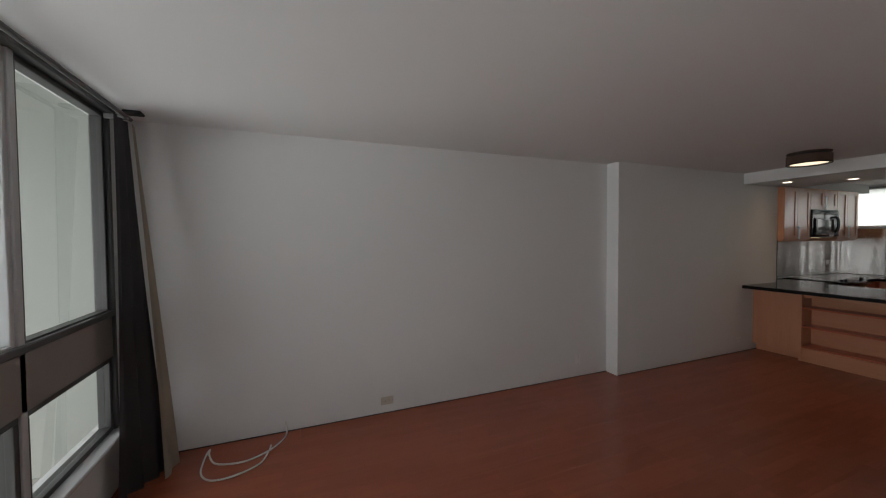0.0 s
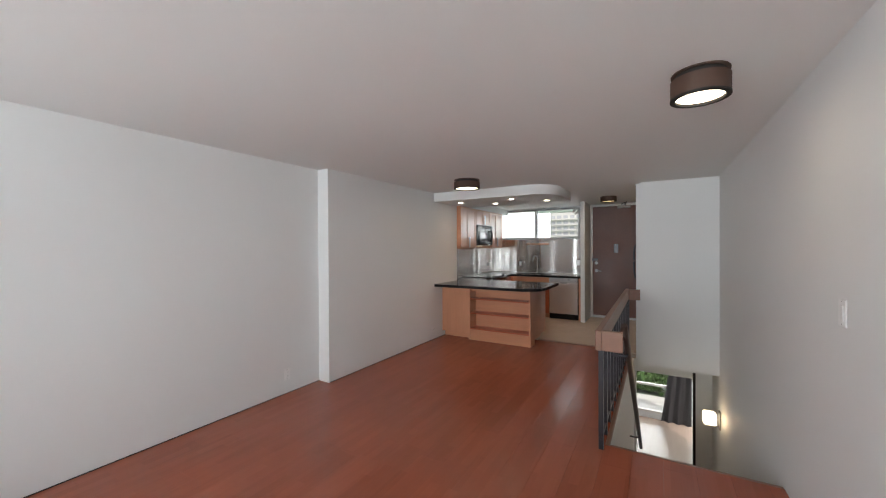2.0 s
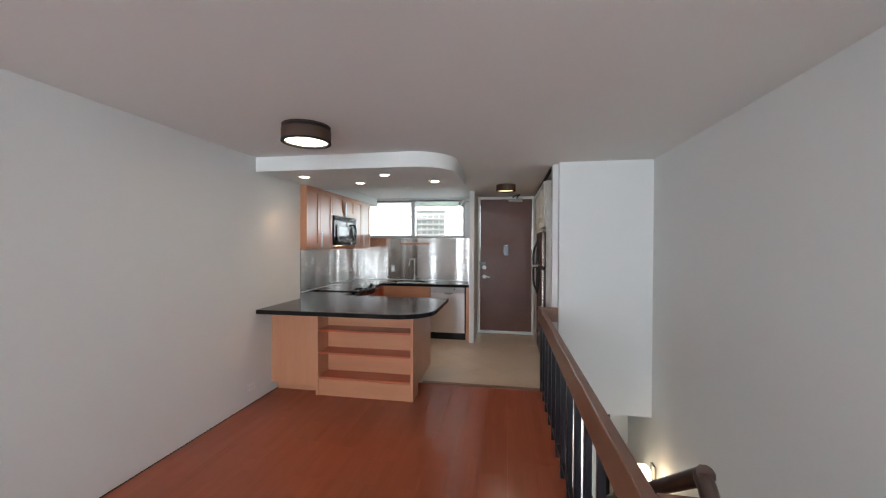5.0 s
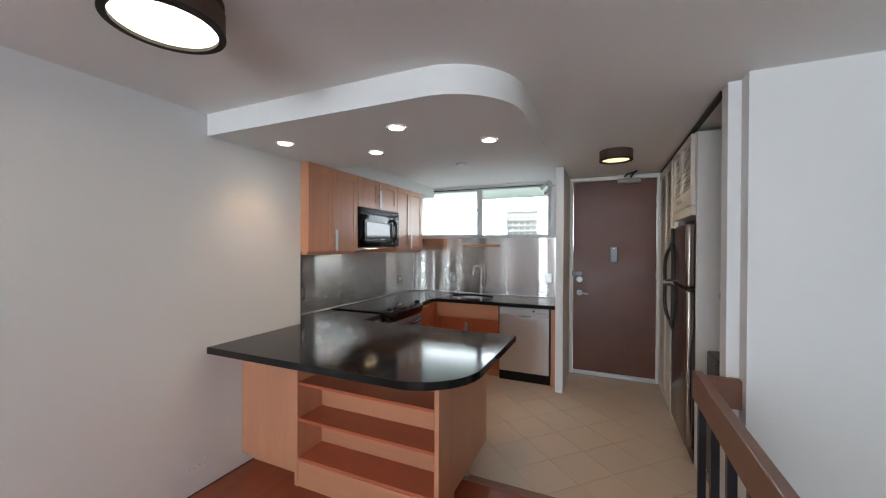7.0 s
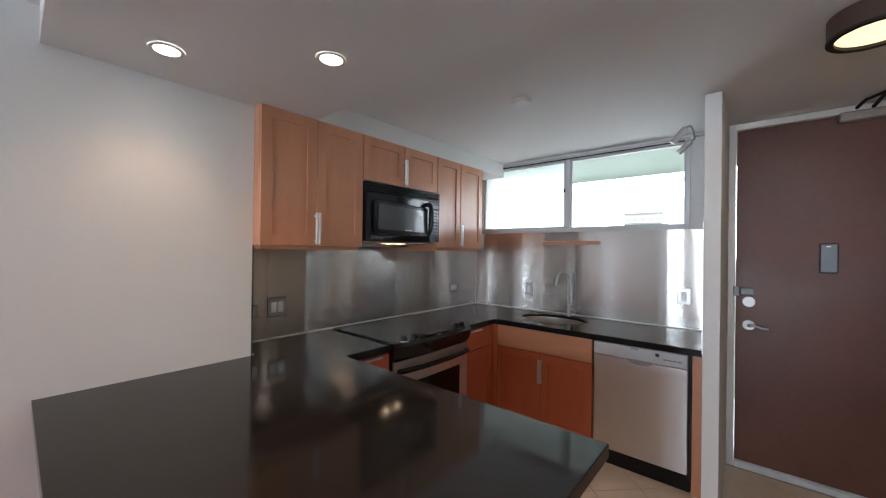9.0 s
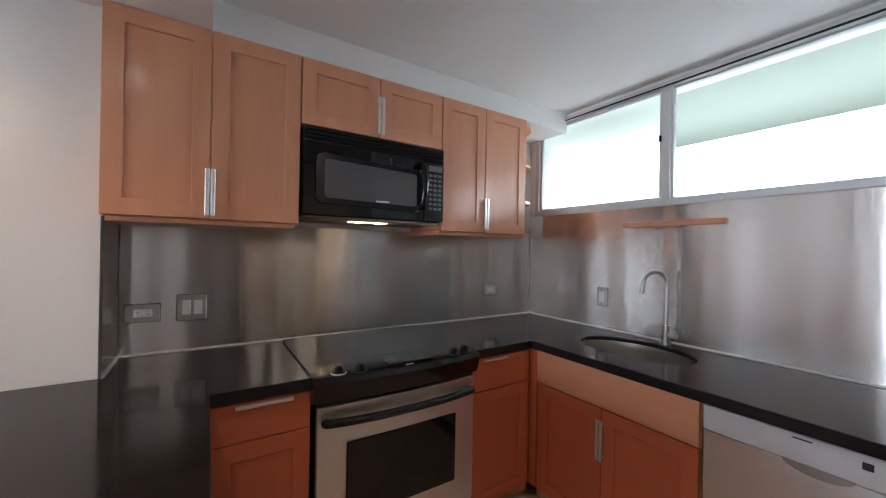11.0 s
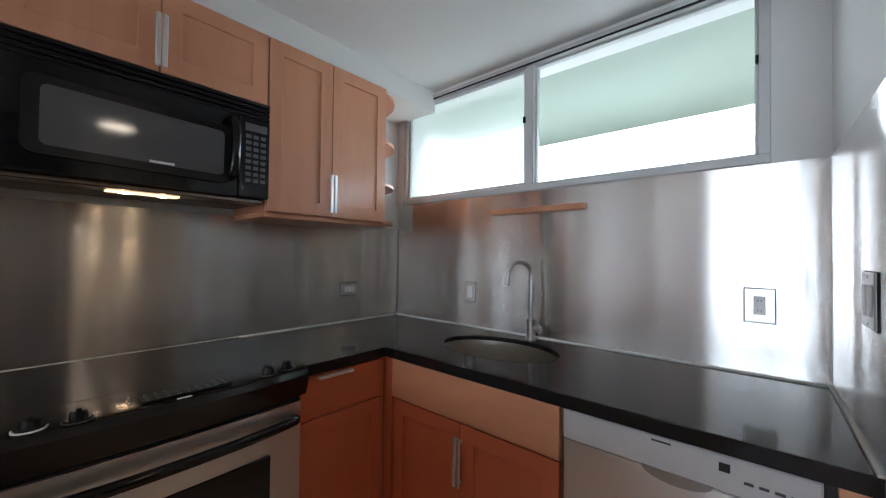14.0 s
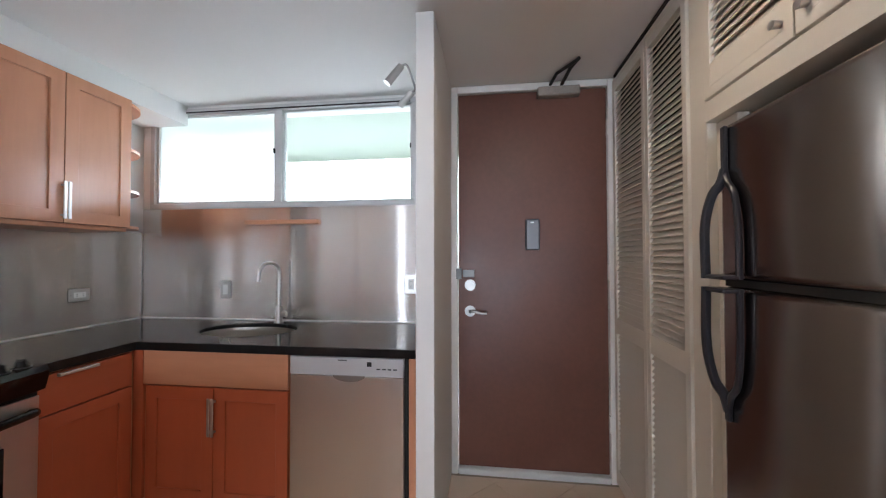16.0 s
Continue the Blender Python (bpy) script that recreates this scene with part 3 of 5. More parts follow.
UB, UT, UY = 1.516, 2.281, 3.150     # wall cabinets: bottom, top, carcass front
GRP = "maple wall cabinets"
cab = thing("wall_cabinet", (6.455, 3.3, UB), "honey maple wall cabinet with two framed doors", "cabinet", GRP)
part("body", boxes((6.117, 6.793, UY, NORTH_K, UB, UT - 0.001), bevel=0.002), MAPLE, cab)
shaker("door", cab, "-y", UY, 6.119, 6.449, UB + 0.002, UT - 0.003, ("v", 6.4405, 1.622, 0.19))
shaker("door", cab, "-y", UY, 6.452, 6.791, UB + 0.002, UT - 0.003, ("v", 6.4605, 1.622, 0.19))
part("light_rail", boxes((6.13, 6.78, UY + 0.005, NORTH_K, UB - 0.022, UB), bevel=0.003), MAPLE_H, cab)
cab = thing("wall_cabinet", (7.175, 3.3, 1.97), "short honey maple wall cabinet above the microwave", "cabinet", GRP)
part("body", boxes((6.795, 7.553, UY, NORTH_K, 1.972, UT - 0.001), bevel=0.002), MAPLE, cab)
shaker("door", cab, "-y", UY, 6.797, 7.173, 1.974, UT - 0.003, ("v", 7.165, 2.08, 0.19))
shaker("door", cab, "-y", UY, 7.177, 7.551, 1.974, UT - 0.003, ("v", 7.185, 2.08, 0.19))
cab = thing("wall_cabinet", (7.87, 3.3, UB), "honey maple wall cabinet beside the microwave", "cabinet", GRP)
part("body", boxes((7.556, 8.215, UY, NORTH_K, UB, UT - 0.001), bevel=0.002), MAPLE, cab)
shaker("door", cab, "-y", UY, 7.558, 7.868, UB + 0.002, UT - 0.003, ("v", 7.860, 1.63, 0.19))
shaker("door", cab, "-y", UY, 7.872, 8.213, UB + 0.002, UT - 0.003, ("v", 7.880, 1.63, 0.19))
part("light_rail", boxes((7.556, 8.215, UY + 0.005, NORTH_K, UB - 0.022, UB), bevel=0.003), MAPLE_H, cab)
shelf = thing("corner_shelf", (8.22, 3.4, UB), "open maple end shelf with rounded tiers", "shelf", GRP)
for z in (1.516, 1.735, 1.985, 2.262):
    outline = [(8.217, NORTH_K), (8.217, UY + 0.02), *arc(8.217, NORTH_K, 0.25, -88, 0, 12, 0.335)]
    part("tier", prism(bmesh.new(), outline, z, z + 0.017), MAPLE_H, shelf)
part("back", boxes((8.217, 8.47, NORTH_K - 0.012, NORTH_K - 0.004, 1.534, 2.262)), MAPLE, shelf)

# Microwave oven over the range
MX0, MX1, MY, MZ0, MZ1 = 6.800, 7.556, 3.098, 1.552, 1.967
mw = thing("microwave_oven", (7.18, 3.3, MZ0), "black over-range microwave oven with a grey glass door", "microwave")
part("body", boxes((MX0 + 0.004, MX1 - 0.004, MY + 0.03, NORTH_K, MZ0 + 0.012, MZ1), bevel=0.003), BLACK_PLASTIC, mw)
part("underside", boxes((MX0 + 0.01, MX1 - 0.01, MY + 0.05, NORTH_K - 0.05, MZ0 - 0.006, MZ0 + 0.012), bevel=0.003), STEEL_DARK, mw, "dark steel underside with filters")
part("hood_light", boxes((7.05, 7.26, MY + 0.10, MY + 0.150, MZ0 - 0.010, MZ0 - 0.005), bevel=0.002), HOOD_GLOW, mw, "lit hood lamp")
for x in (7.10, 7.21):
    part("bulb", rod(bmesh.new(), (x, MY + 0.125, MZ0 - 0.0125), (x, MY + 0.125, MZ0 - 0.0095), 0.014, 16), BULB_GLOW, mw, "small bright bulb")
part("filter", boxes((6.83, 7.165, MY + 0.165, MY + 0.34, MZ0 - 0.009, MZ0 - 0.005), bevel=0.002), DULL, mw, "grey mesh filter")
part("filter", boxes((7.185, 7.53, MY + 0.165, MY + 0.34, MZ0 - 0.009, MZ0 - 0.005), bevel=0.002), DULL, mw, "grey mesh filter")
part("vent_back", boxes((MX0 + 0.002, MX1 - 0.002, MY + 0.022, MY + 0.03, MZ1 - 0.072, MZ1)), GAP, mw)
for k in range(4):
    z = MZ1 - 0.012 - 0.019 * k
    part("vent_slat", boxes((MX0 + 0.004, MX1 - 0.004, MY + 0.004, MY + 0.024, z - 0.006, z + 0.006), bevel=0.003), BLACK_PLASTIC, mw)


def bowed(bm, u0, u1, v0, v1, y, bow, thick, n=14):
    """An upright panel that swells gently towards -y."""
    front, back = [], []
    for i in range(n + 1):
        s = i / n
        x = u0 + (u1 - u0) * s
        yy = y - bow * (1 - (2 * s - 1) ** 2)
        front.append((bm.verts.new((x, yy, v0)), bm.verts.new((x, yy, v1))))
        back.append((bm.verts.new((x, y + thick, v0)), bm.verts.new((x, y + thick, v1))))
    for i in range(n):
        bm.faces.new((front[i][0], front[i + 1][0], front[i + 1][1], front[i][1]))
        bm.faces.new((back[i][0], back[i][1], back[i + 1][1], back[i + 1][0]))
        bm.faces.new((front[i][1], front[i + 1][1], back[i + 1][1], back[i][1]))
        bm.faces.new((front[i][0], back[i][0], back[i + 1][0], front[i + 1][0]))
    for i in (0, n):
        bm.faces.new((front[i][0], front[i][1], back[i][1], back[i][0]))
    return bm


mdoor = part("door", bowed(bmesh.new(), MX0 + 0.003, 7.428, MZ0 + 0.012, MZ1 - 0.076, MY + 0.012, 0.012, 0.018), BLACK_GLASS, mw, smooth=True)
outline = []
for cx, cz, a in ((6.91, 1.802, 90), (6.91, 1.66, 180), (7.355, 1.652, 270), (7.355, 1.786, 0)):
    outline += arc(cx, cz, 0.018, a, a + 90, 5)
outer = []
for cx, cz, a in ((6.885, 1.815, 90), (6.885, 1.645, 180), (7.37, 1.635, 270), (7.37, 1.80, 0)):
    outer += arc(cx, cz, 0.03, a, a + 90, 5)
part("window_surround", prism(bmesh.new(), outer, MY - 0.002, MY - 0.008, lambda u, v, h: (u, h, v)), BLACK_PLASTIC, mdoor, smooth=True)
part("window", prism(bmesh.new(), outline, MY - 0.004, MY - 0.0105, lambda u, v, h: (u, h, v)), GREY_GLASS, mdoor, "grey mesh glass", smooth=True)
part("badge", boxes((7.145, 7.215, MY - 0.0125, MY - 0.010, 1.640, 1.648)), DIAL, mdoor)
part("panel", boxes((7.434, MX1 - 0.003, MY + 0.008, MY + 0.03, MZ0 + 0.012, MZ1 - 0.076), bevel=0.003), BLACK_PLASTIC, mw)
part("display", boxes((7.455, 7.54, MY + 0.005, MY + 0.009, 1.838, 1.868)), KEY_MARK, mw, "grey display")
for r in range(8):
    for c in range(3):
        x, z = 7.468 + 0.029 * c, 1.815 - 0.026 * r
        part("key", boxes((x - 0.010, x + 0.010, MY + 0.0055, MY + 0.0085, z - 0.007, z + 0.007)), KEY_MARK, mw)
path = smooth_path([(7.40, MY + 0.004, 1.86), (7.402, MY - 0.030, 1.845), (7.404, MY - 0.045, 1.76), (7.402, MY - 0.030, 1.655), (7.40, MY + 0.004, 1.635)], 6)
part("handle", tube(bmesh.new(), path, 0.018, 12), BLACK_GLASS, mw, "black arched handle", smooth=True)

# Base cabinets
CT, CB = 0.910, 0.868               # worktop: top, underside
BY, BX = 2.862, 8.012               # carcass fronts of the two runs
cab = thing("base_cabinet", (6.62, 3.1, 0), "honey maple base cabinet with a drawer", "cabinet", "maple base cabinets")
part("body", boxes((6.40, 6.793, BY, 3.49, 0.1, CB - 0.001)), MAPLE, cab)
part("plinth", boxes((6.40, 6.793, BY + 0.06, 3.49, 0.0, 0.1)), MAPLE_H, cab)
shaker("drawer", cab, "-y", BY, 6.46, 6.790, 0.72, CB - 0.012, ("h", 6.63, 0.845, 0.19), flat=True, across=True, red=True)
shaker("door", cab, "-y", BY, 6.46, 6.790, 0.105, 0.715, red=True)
cab = thing("base_cabinet", (7.76, 3.1, 0), "honey maple corner base cabinet with a drawer", "cabinet", "maple base cabinets")
part("body", boxes((7.566, 8.0, BY, 3.49, 0.1, CB - 0.001)), MAPLE, cab)
part("plinth", boxes((7.566, 8.05, BY + 0.06, 3.49, 0.0, 0.1)), MAPLE_H, cab)
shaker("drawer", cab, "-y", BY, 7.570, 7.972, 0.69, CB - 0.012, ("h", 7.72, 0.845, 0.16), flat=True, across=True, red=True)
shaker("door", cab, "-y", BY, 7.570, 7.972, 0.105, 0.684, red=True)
cab = thing("sink_cabinet", (8.3, 2.42, 0), "honey maple sink cabinet with two doors", "cabinet", "maple base cabinets")
part("body", boxes((BX, 8.03, 2.002, 2.84, 0.1, CB - 0.001), (8.03, 8.64, 2.002, 2.02, 0.1, CB - 0.001), (8.03, 8.64, 2.82, 2.84, 0.1, CB - 0.001), (8.62, 8.64, 2.02, 2.82, 0.1, CB - 0.001),
                   (8.03, 8.62, 2.02, 2.82, 0.1, 0.12)), MAPLE, cab)
part("plinth", boxes((BX + 0.06, 8.6, 2.0, 2.86, 0.0, 0.1)), MAPLE_H, cab)
shaker("drawer_front", cab, "-x", BX, 2.004, 2.800, 0.69, CB - 0.003, flat=True, across=True)
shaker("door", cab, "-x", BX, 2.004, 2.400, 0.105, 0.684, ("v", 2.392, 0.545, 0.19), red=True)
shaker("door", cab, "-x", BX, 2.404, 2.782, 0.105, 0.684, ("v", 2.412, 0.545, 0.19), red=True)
part("filler", boxes((BX - 0.018, BX, 2.803, 2.86, 0.1, CB - 0.001)), SHADED_MAPLE, cab)
panel = thing("end_panel", (8.3, 1.385, 0), "maple end panel beside the dishwasher", "cabinet panel")
part("board", boxes((7.995, 8.64, 1.340, 1.400, 0.0, CB - 0.001), bevel=0.002), MAPLE, panel)

# Peninsula with open shelves towards the living room
pen = thing("peninsula_cabinet", (5.95, 2.4, 0), "honey maple peninsula cabinet with open shelves", "cabinet")
part("side_panel", boxes((5.565, 6.35, 2.703, 3.208, 0.095, CB - 0.001), bevel=0.002), MAPLE, pen)
part("plinth", boxes((5.66, 6.35, 2.703, 3.208, 0.0, 0.095)), MAPLE_H, pen)
part("upright", boxes((5.555, 5.78, 2.675, 2.702, 0.0, CB - 0.001), bevel=0.002), MAPLE, pen)
part("upright", boxes((5.555, 5.78, 1.662, 1.690, 0.0, CB - 0.001), bevel=0.002), MAPLE, pen)
part("side_panel", boxes((5.782, 6.44, 1.668, 1.690, 0.095, CB - 0.001), bevel=0.002), MAPLE, pen)
part("plinth", boxes((5.82, 6.38, 1.74, 2.69, 0.0, 0.095)), MAPLE_H, pen)
part("back_panel", boxes((5.78, 5.80, 1.690, 2.675, 0.0, CB - 0.001)), MAPLE_H, pen)
part("carcass", boxes((5.805, 6.42, 1.695, 2.675, 0.1, CB - 0.001)), MAPLE, pen)
shaker("door", pen, "+x", 6.42, 1.716, 2.18, 0.105, CB - 0.005)
shaker("door", pen, "+x", 6.42, 2.184, 2.65, 0.105, CB - 0.005)
# Shelf boards get the redder maple, so their shade is painted in
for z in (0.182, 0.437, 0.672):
    part("shelf", boxes((5.559, 5.779, 1.691, 2.674, z - 0.010, z + 0.010), bevel=0.002), SHADED_MAPLE_H, pen, "shelf board reddened to imitate shade")
part("kick_board", boxes((5.561, 5.581, 1.691, 2.674, 0.0, 0.168), bevel=0.002), MAPLE_H, pen)
part("apron", boxes((5.60, 5.618, 1.691, 2.674, 0.80, CB - 0.001), bevel=0.002), MAPLE_H, pen)

# Worktop: one stone slab shape with a rounded end, a slot for the range and an oval hole for the sink
bm = bmesh.new()
SX, SY, SA, SB = 8.337, 2.452, 0.196, 0.292


def slab(bm, outer, hole=None):
    loops = [outer] + ([hole] if hole else [])
    edges = []
    for loop in loops:
        vs = [bm.verts.new((x, y, CT)) for x, y in loop]
        edges += [bm.edges.new((vs[i], vs[(i + 1) % len(vs)])) for i in range(len(vs))]
    faces = [g for g in bmesh.ops.triangle_fill(bm, use_beauty=True, edges=edges)["geom"] if isinstance(g, bmesh.types.BMFace)]
    made = bmesh.ops.extrude_face_region(bm, geom=faces)["geom"]
    bmesh.ops.translate(bm, verts=[g for g in made if isinstance(g, bmesh.types.BMVert)], vec=(0, 0, CB - CT))
    bmesh.ops.recalc_face_normals(bm, faces=bm.faces)
    rim = [e for e in bm.edges if e.calc_face_angle(0) > 1.2 and all(abs(v.co.z - CT) < 1e-5 for v in e.verts)]
    bmesh.ops.bevel(bm, geom=rim, offset=0.003, segments=2, profile=0.5, affect="EDGES")


slab(bm, [(5.312, 3.208), *arc(5.662, 1.80, 0.35, 180, 270, 14), (6.46, 1.45), (6.46, 2.826), (6.798, 2.826), (6.798, 3.43), (7.562, 3.43), (7.562, 2.826), (7.975, 2.826),
          (7.975, 1.340), (8.642, 1.340), (8.642, 3.500), (6.120, 3.500), (6.120, 3.208)], arc(SX, SY, SA, 0, 345, 23, SB))
top = thing("worktop", (6.5, 2.4, CT), "black honed stone worktop with a rounded peninsula end", "worktop")
part("slab", bm, SLATE, top)

# Sink and tap
sink = thing("kitchen_sink", (SX, SY, CB), "oval stainless steel undermount sink", "sink")
bm = bmesh.new()
rings = []
for f, z in ((0.997, CT - 0.022), (0.978, CT - 0.023), (0.955, CB - 0.05), (0.92, CB - 0.14), (0.75, CB - 0.165), (0.15, CB - 0.172)):
    rings.append([bm.verts.new((x, y, z)) for x, y in arc(SX, SY, SA * f, 0, 350, 35, SB * f)])
for a, b in zip(rings, rings[1:]):
    for k in range(36):
        bm.faces.new((a[k], a[(k + 1) % 36], b[(k + 1) % 36], b[k]))
bm.faces.new(rings[-1])
part("bowl", bm, BOWL, sink, smooth=True)
part("drain", rod(bmesh.new(), (SX, SY, CB - 0.171), (SX, SY, CB - 0.166), 0.04, 24), CHROME, sink)
tap = thing("kitchen_tap", (8.585, 2.43, CT), "brushed steel gooseneck kitchen tap", "tap")
FX, FY = 8.585, 2.41
bm = rod(bmesh.new(), (FX, FY, CT), (FX, FY, CT + 0.012), 0.028, 24)
rod(bm, (FX, FY, CT + 0.012), (FX, FY, CT + 0.105), 0.021, 24)
part("base", bm, TAP_STEEL, tap, smooth=True)
neck = [(FX, FY, CT + 0.10), (FX, FY, CT + 0.33)]
neck += [(FX - 0.050 + 0.050 * math.cos(radians(a)), FY + 0.038 - 0.038 * math.cos(radians(a)), CT + 0.33 + 0.066 * math.sin(radians(a))) for a in range(12, 181, 12)]
neck += [(FX - 0.102, FY + 0.078, CT + 0.30), (FX - 0.106, FY + 0.081, CT + 0.275)]
part("spout", tube(bmesh.new(), neck, 0.011, 14), TAP_STEEL, tap, smooth=True)
bm = rod(bmesh.new(), (FX, FY, CT + 0.055), (FX, FY - 0.055, CT + 0.055), 0.017, 20)
tube(bm, [(FX, FY - 0.05, CT + 0.055), (FX - 0.02, FY - 0.058, CT + 0.075), (FX - 0.045, FY - 0.06, CT + 0.085)], 0.006, 8)
part("lever", bm, TAP_STEEL, tap, smooth=True)

# Steel splashback, with caulk along its foot
splash = thing("splashback", (7.4, 3.5, CT), "brushed stainless steel sheet splashback", "splashback", kind="structure")
part("sheet", boxes((6.122, 8.64, 3.4985, 3.504, CT + 0.001, UB + 0.004)), STEEL, splash)
part("sheet", boxes((8.6445, 8.649, 1.3425, 3.498, CT + 0.001, 1.684)), STEEL, splash)
part("sheet", boxes((7.872, 8.644, 1.3385, 1.342, CT + 0.001, 1.684)), STEEL, splash)
part("sheet", boxes((6.1155, 6.1200, 3.212, 3.498, CT + 0.001, UB - 0.001)), STEEL, splash)
structure("caulk", boxes((6.122, 8.64, 3.492, 3.4984, CT, CT + 0.007), (8.637, 8.6444, 1.3505, 3.49, CT, CT + 0.007), (6.1201, 6.127, 3.212, 3.492, CT, CT + 0.007), (7.975, 8.644, 1.3421, 1.350, CT, CT + 0.007)), CAULK,
          "white sealant line along the worktop", "trim")
structure("steel_edge_trim", boxes((6.1115, 6.1185, 3.2045, 3.2115, CT, UB - 0.002)), BRONZE_ALU, "dark edge of the steel sheet at the wall corner", "trim")
knife = thing("knife_rack", (8.63, 2.42, 1.58), "narrow wooden magnetic knife rack on the steel", "knife rack")
part("bar", boxes((8.620, 8.6444, 2.155, 2.693, 1.567, 1.597), bevel=0.003), MAPLE_H, knife)


# ---- wall plates ----


def plate(name, side, wall, u, v, w, h, label, category, kinds, mat=PLATE_STEEL, insert=WHITE_PLASTIC):
    """A cover plate with rockers ('r'), upright sockets ('s'), or sockets on their side ('h')."""
    t = thing(name, at(side, wall, u, v, 0), label, category)
    part("cover", fbox(bmesh.new(), side, wall, u - w / 2, u + w / 2, v - h / 2, v + h / 2, 0.0005, 0.006, 0.0025), mat, t)
    # A black rim round steel plates imitates the shadow gap at their edge
    if mat == PLATE_STEEL:
        part("gasket", fbox(bmesh.new(), side, wall, u - w / 2 - 0.002, u + w / 2 + 0.002, v - h / 2 - 0.002, v + h / 2 + 0.002, 0.0002, 0.0018), GAP, t, "dark rim painted as the plate's shadow gap")
    for du, dv, kind in kinds:
        a, b = (0.034, 0.068) if kind in "rs" else (0.068, 0.034)
        ob = part("rocker" if kind == "r" else "socket", fbox(bmesh.new(), side, wall, u + du - a / 2, u + du + a / 2, v + dv - b / 2, v + dv + b / 2, 0.0055, 0.0095, 0.002), insert, t)
        if kind != "r":
            for s in (-0.018, 0.018):
                bm = bmesh.new()
                for q in (-0.005, 0.005):
                    cu, cv = (q, s) if kind == "s" else (s, q)
                    lu, lv = (0.001, 0.004) if kind == "s" else (0.004, 0.001)
                    fbox(bm, side, wall, u + du + cu - lu, u + du + cu + lu, v + dv + cv - lv, v + dv + cv + lv, 0.0085, 0.0099)
                part("slot", bm, GAP, ob)
    for q in (-1, 1):
        p = at(side, wall, u + (q * w * 0.42 if kinds and kinds[0][2] == "h" else 0), v + (0 if kinds and kinds[0][2] == "h" else q * h * 0.42), 0.006)
        part("screw", rod(bmesh.new(), p, Vector(p) + (Vector(at(side, wall, 0, 0, 0.001)) - Vector(at(side, wall, 0, 0, 0))), 0.003, 8), NICKEL, t)
    return t


plate("power_outlet", "-y", 3.4985, 6.205, 1.100, 0.125, 0.078, "steel plate with white sockets on the splashback", "outlet", [(0, 0, "h")])
plate("light_switch", "-y", 3.4985, 6.388, 1.115, 0.118, 0.120, "steel plate with two white rocker switches", "switch", [(-0.023, 0, "r"), (0.023, 0, "r")])
plate("power_outlet", "-y", 3.4985, 8.235, 1.115, 0.118, 0.075, "steel plate with a white socket on the splashback", "outlet", [(0, 0, "h")])
plate("light_switch", "-x", 8.6445, 2.842, 1.118, 0.075, 0.118, "steel plate with one white rocker switch", "switch", [(0, 0, "r")])
plate("power_outlet", "-x", 8.6445, 1.525, 1.165, 0.088, 0.125, "steel plate with an upright white socket", "outlet", [(0, 0, "s")])
plate("light_switch", "+y", 1.3425, 8.06, 1.25, 0.118, 0.120, "steel plate with two switches on the partition", "switch", [(-0.023, 0, "r"), (0.023, 0, "r")])
plate("power_outlet", "-y", NORTH_A, 0.425, 0.113, 0.115, 0.072, "ivory wall socket near the floor", "outlet", [(0, 0, "h")], PLATE, PLATE)
plate("power_outlet", "-y", NORTH_A, 2.62, 0.20, 0.072, 0.115, "white painted-over wall plate near the corner", "outlet", [(0, 0, "s")], WHITE_PLASTIC, WHITE_PLASTIC)
plate("power_outlet", "-y", NORTH_B, 5.245, 0.172, 0.115, 0.072, "white wall socket near the floor", "outlet", [(0, 0, "h")], WHITE_PLASTIC, WHITE_PLASTIC)
plate("light_switch", "+y", SOUTH, 2.36, 1.24, 0.075, 0.118, "white switch on the wall by the stairs", "switch", [(0, 0, "r")], WHITE_PLASTIC, WHITE_PLASTIC)

# ---- range ----
RX0, RX1, RY = 6.802, 7.558, 2.80
rg = thing("kitchen_range", (7.18, 3.1, 0), "slide-in range with black glass top and steel oven door", "range")
part("body", boxes((RX0 + 0.004, RX1 - 0.004, RY + 0.03, 3.42, 0.03, CT - 0.01)), BLACK_PLASTIC, rg)
part("cooktop", boxes((6.786, 7.574, 2.935, 3.462, CT + 0.0005, CT + 0.012), bevel=0.004), BLACK_GLASS, rg, "black ceramic glass cooktop")
bm = bmesh.new()
n = 16
ra = []
for i in range(n + 1):
    s = i / n
    x = 6.786 + 0.788 * s
    y = 2.785 - 0.035 * (1 - (2 * s - 1) ** 2)
    row = [(x, 2.936, CT + 0.012), (x, y + 0.05, CT + 0.0095), (x, y + 0.012, CT + 0.002), (x, y, CT - 0.018), (x, y + 0.006, CT - 0.05), (x, y + 0.02, CT - 0.095), (x, 2.936, CT - 0.095)]
    ra.append([bm.verts.new(p) for p in row])
for a, b in zip(ra, ra[1:]):
    for k in range(7):
        bm.faces.new((a[k], a[(k + 1) % 7], b[(k + 1) % 7], b[k]))
bm.faces.new(ra[0])
bm.faces.new(ra[-1][::-1])
part("control_panel", bm, GLOSS_BLACK, rg, smooth=True)
for k, (x, y) in enumerate(((6.888, 2.815), (6.968, 2.800), (7.435, 2.812), (7.508, 2.826))):
    bm = rod(bmesh.new(), (x, y, CT + 0.008), (x, y, CT + 0.014), 0.027, 28)
    knob = part("knob", bm, BLACK_PLASTIC, rg, smooth=True)
    part("ring", rod(bmesh.new(), (x, y, CT + 0.006), (x, y, CT + 0.0095), 0.031, 28), DIAL if k == 0 else DIM_MARK, knob)
    bm = rod(bmesh.new(), (x, y, CT + 0.014), (x, y, CT + 0.032), 0.019, 20, 0.016)
    box(bm, x - 0.005, x + 0.005, y - 0.019, y + 0.019, CT + 0.03, CT + 0.040, 0.002)
    part("grip", bm, BLACK_PLASTIC, knob, smooth=True)
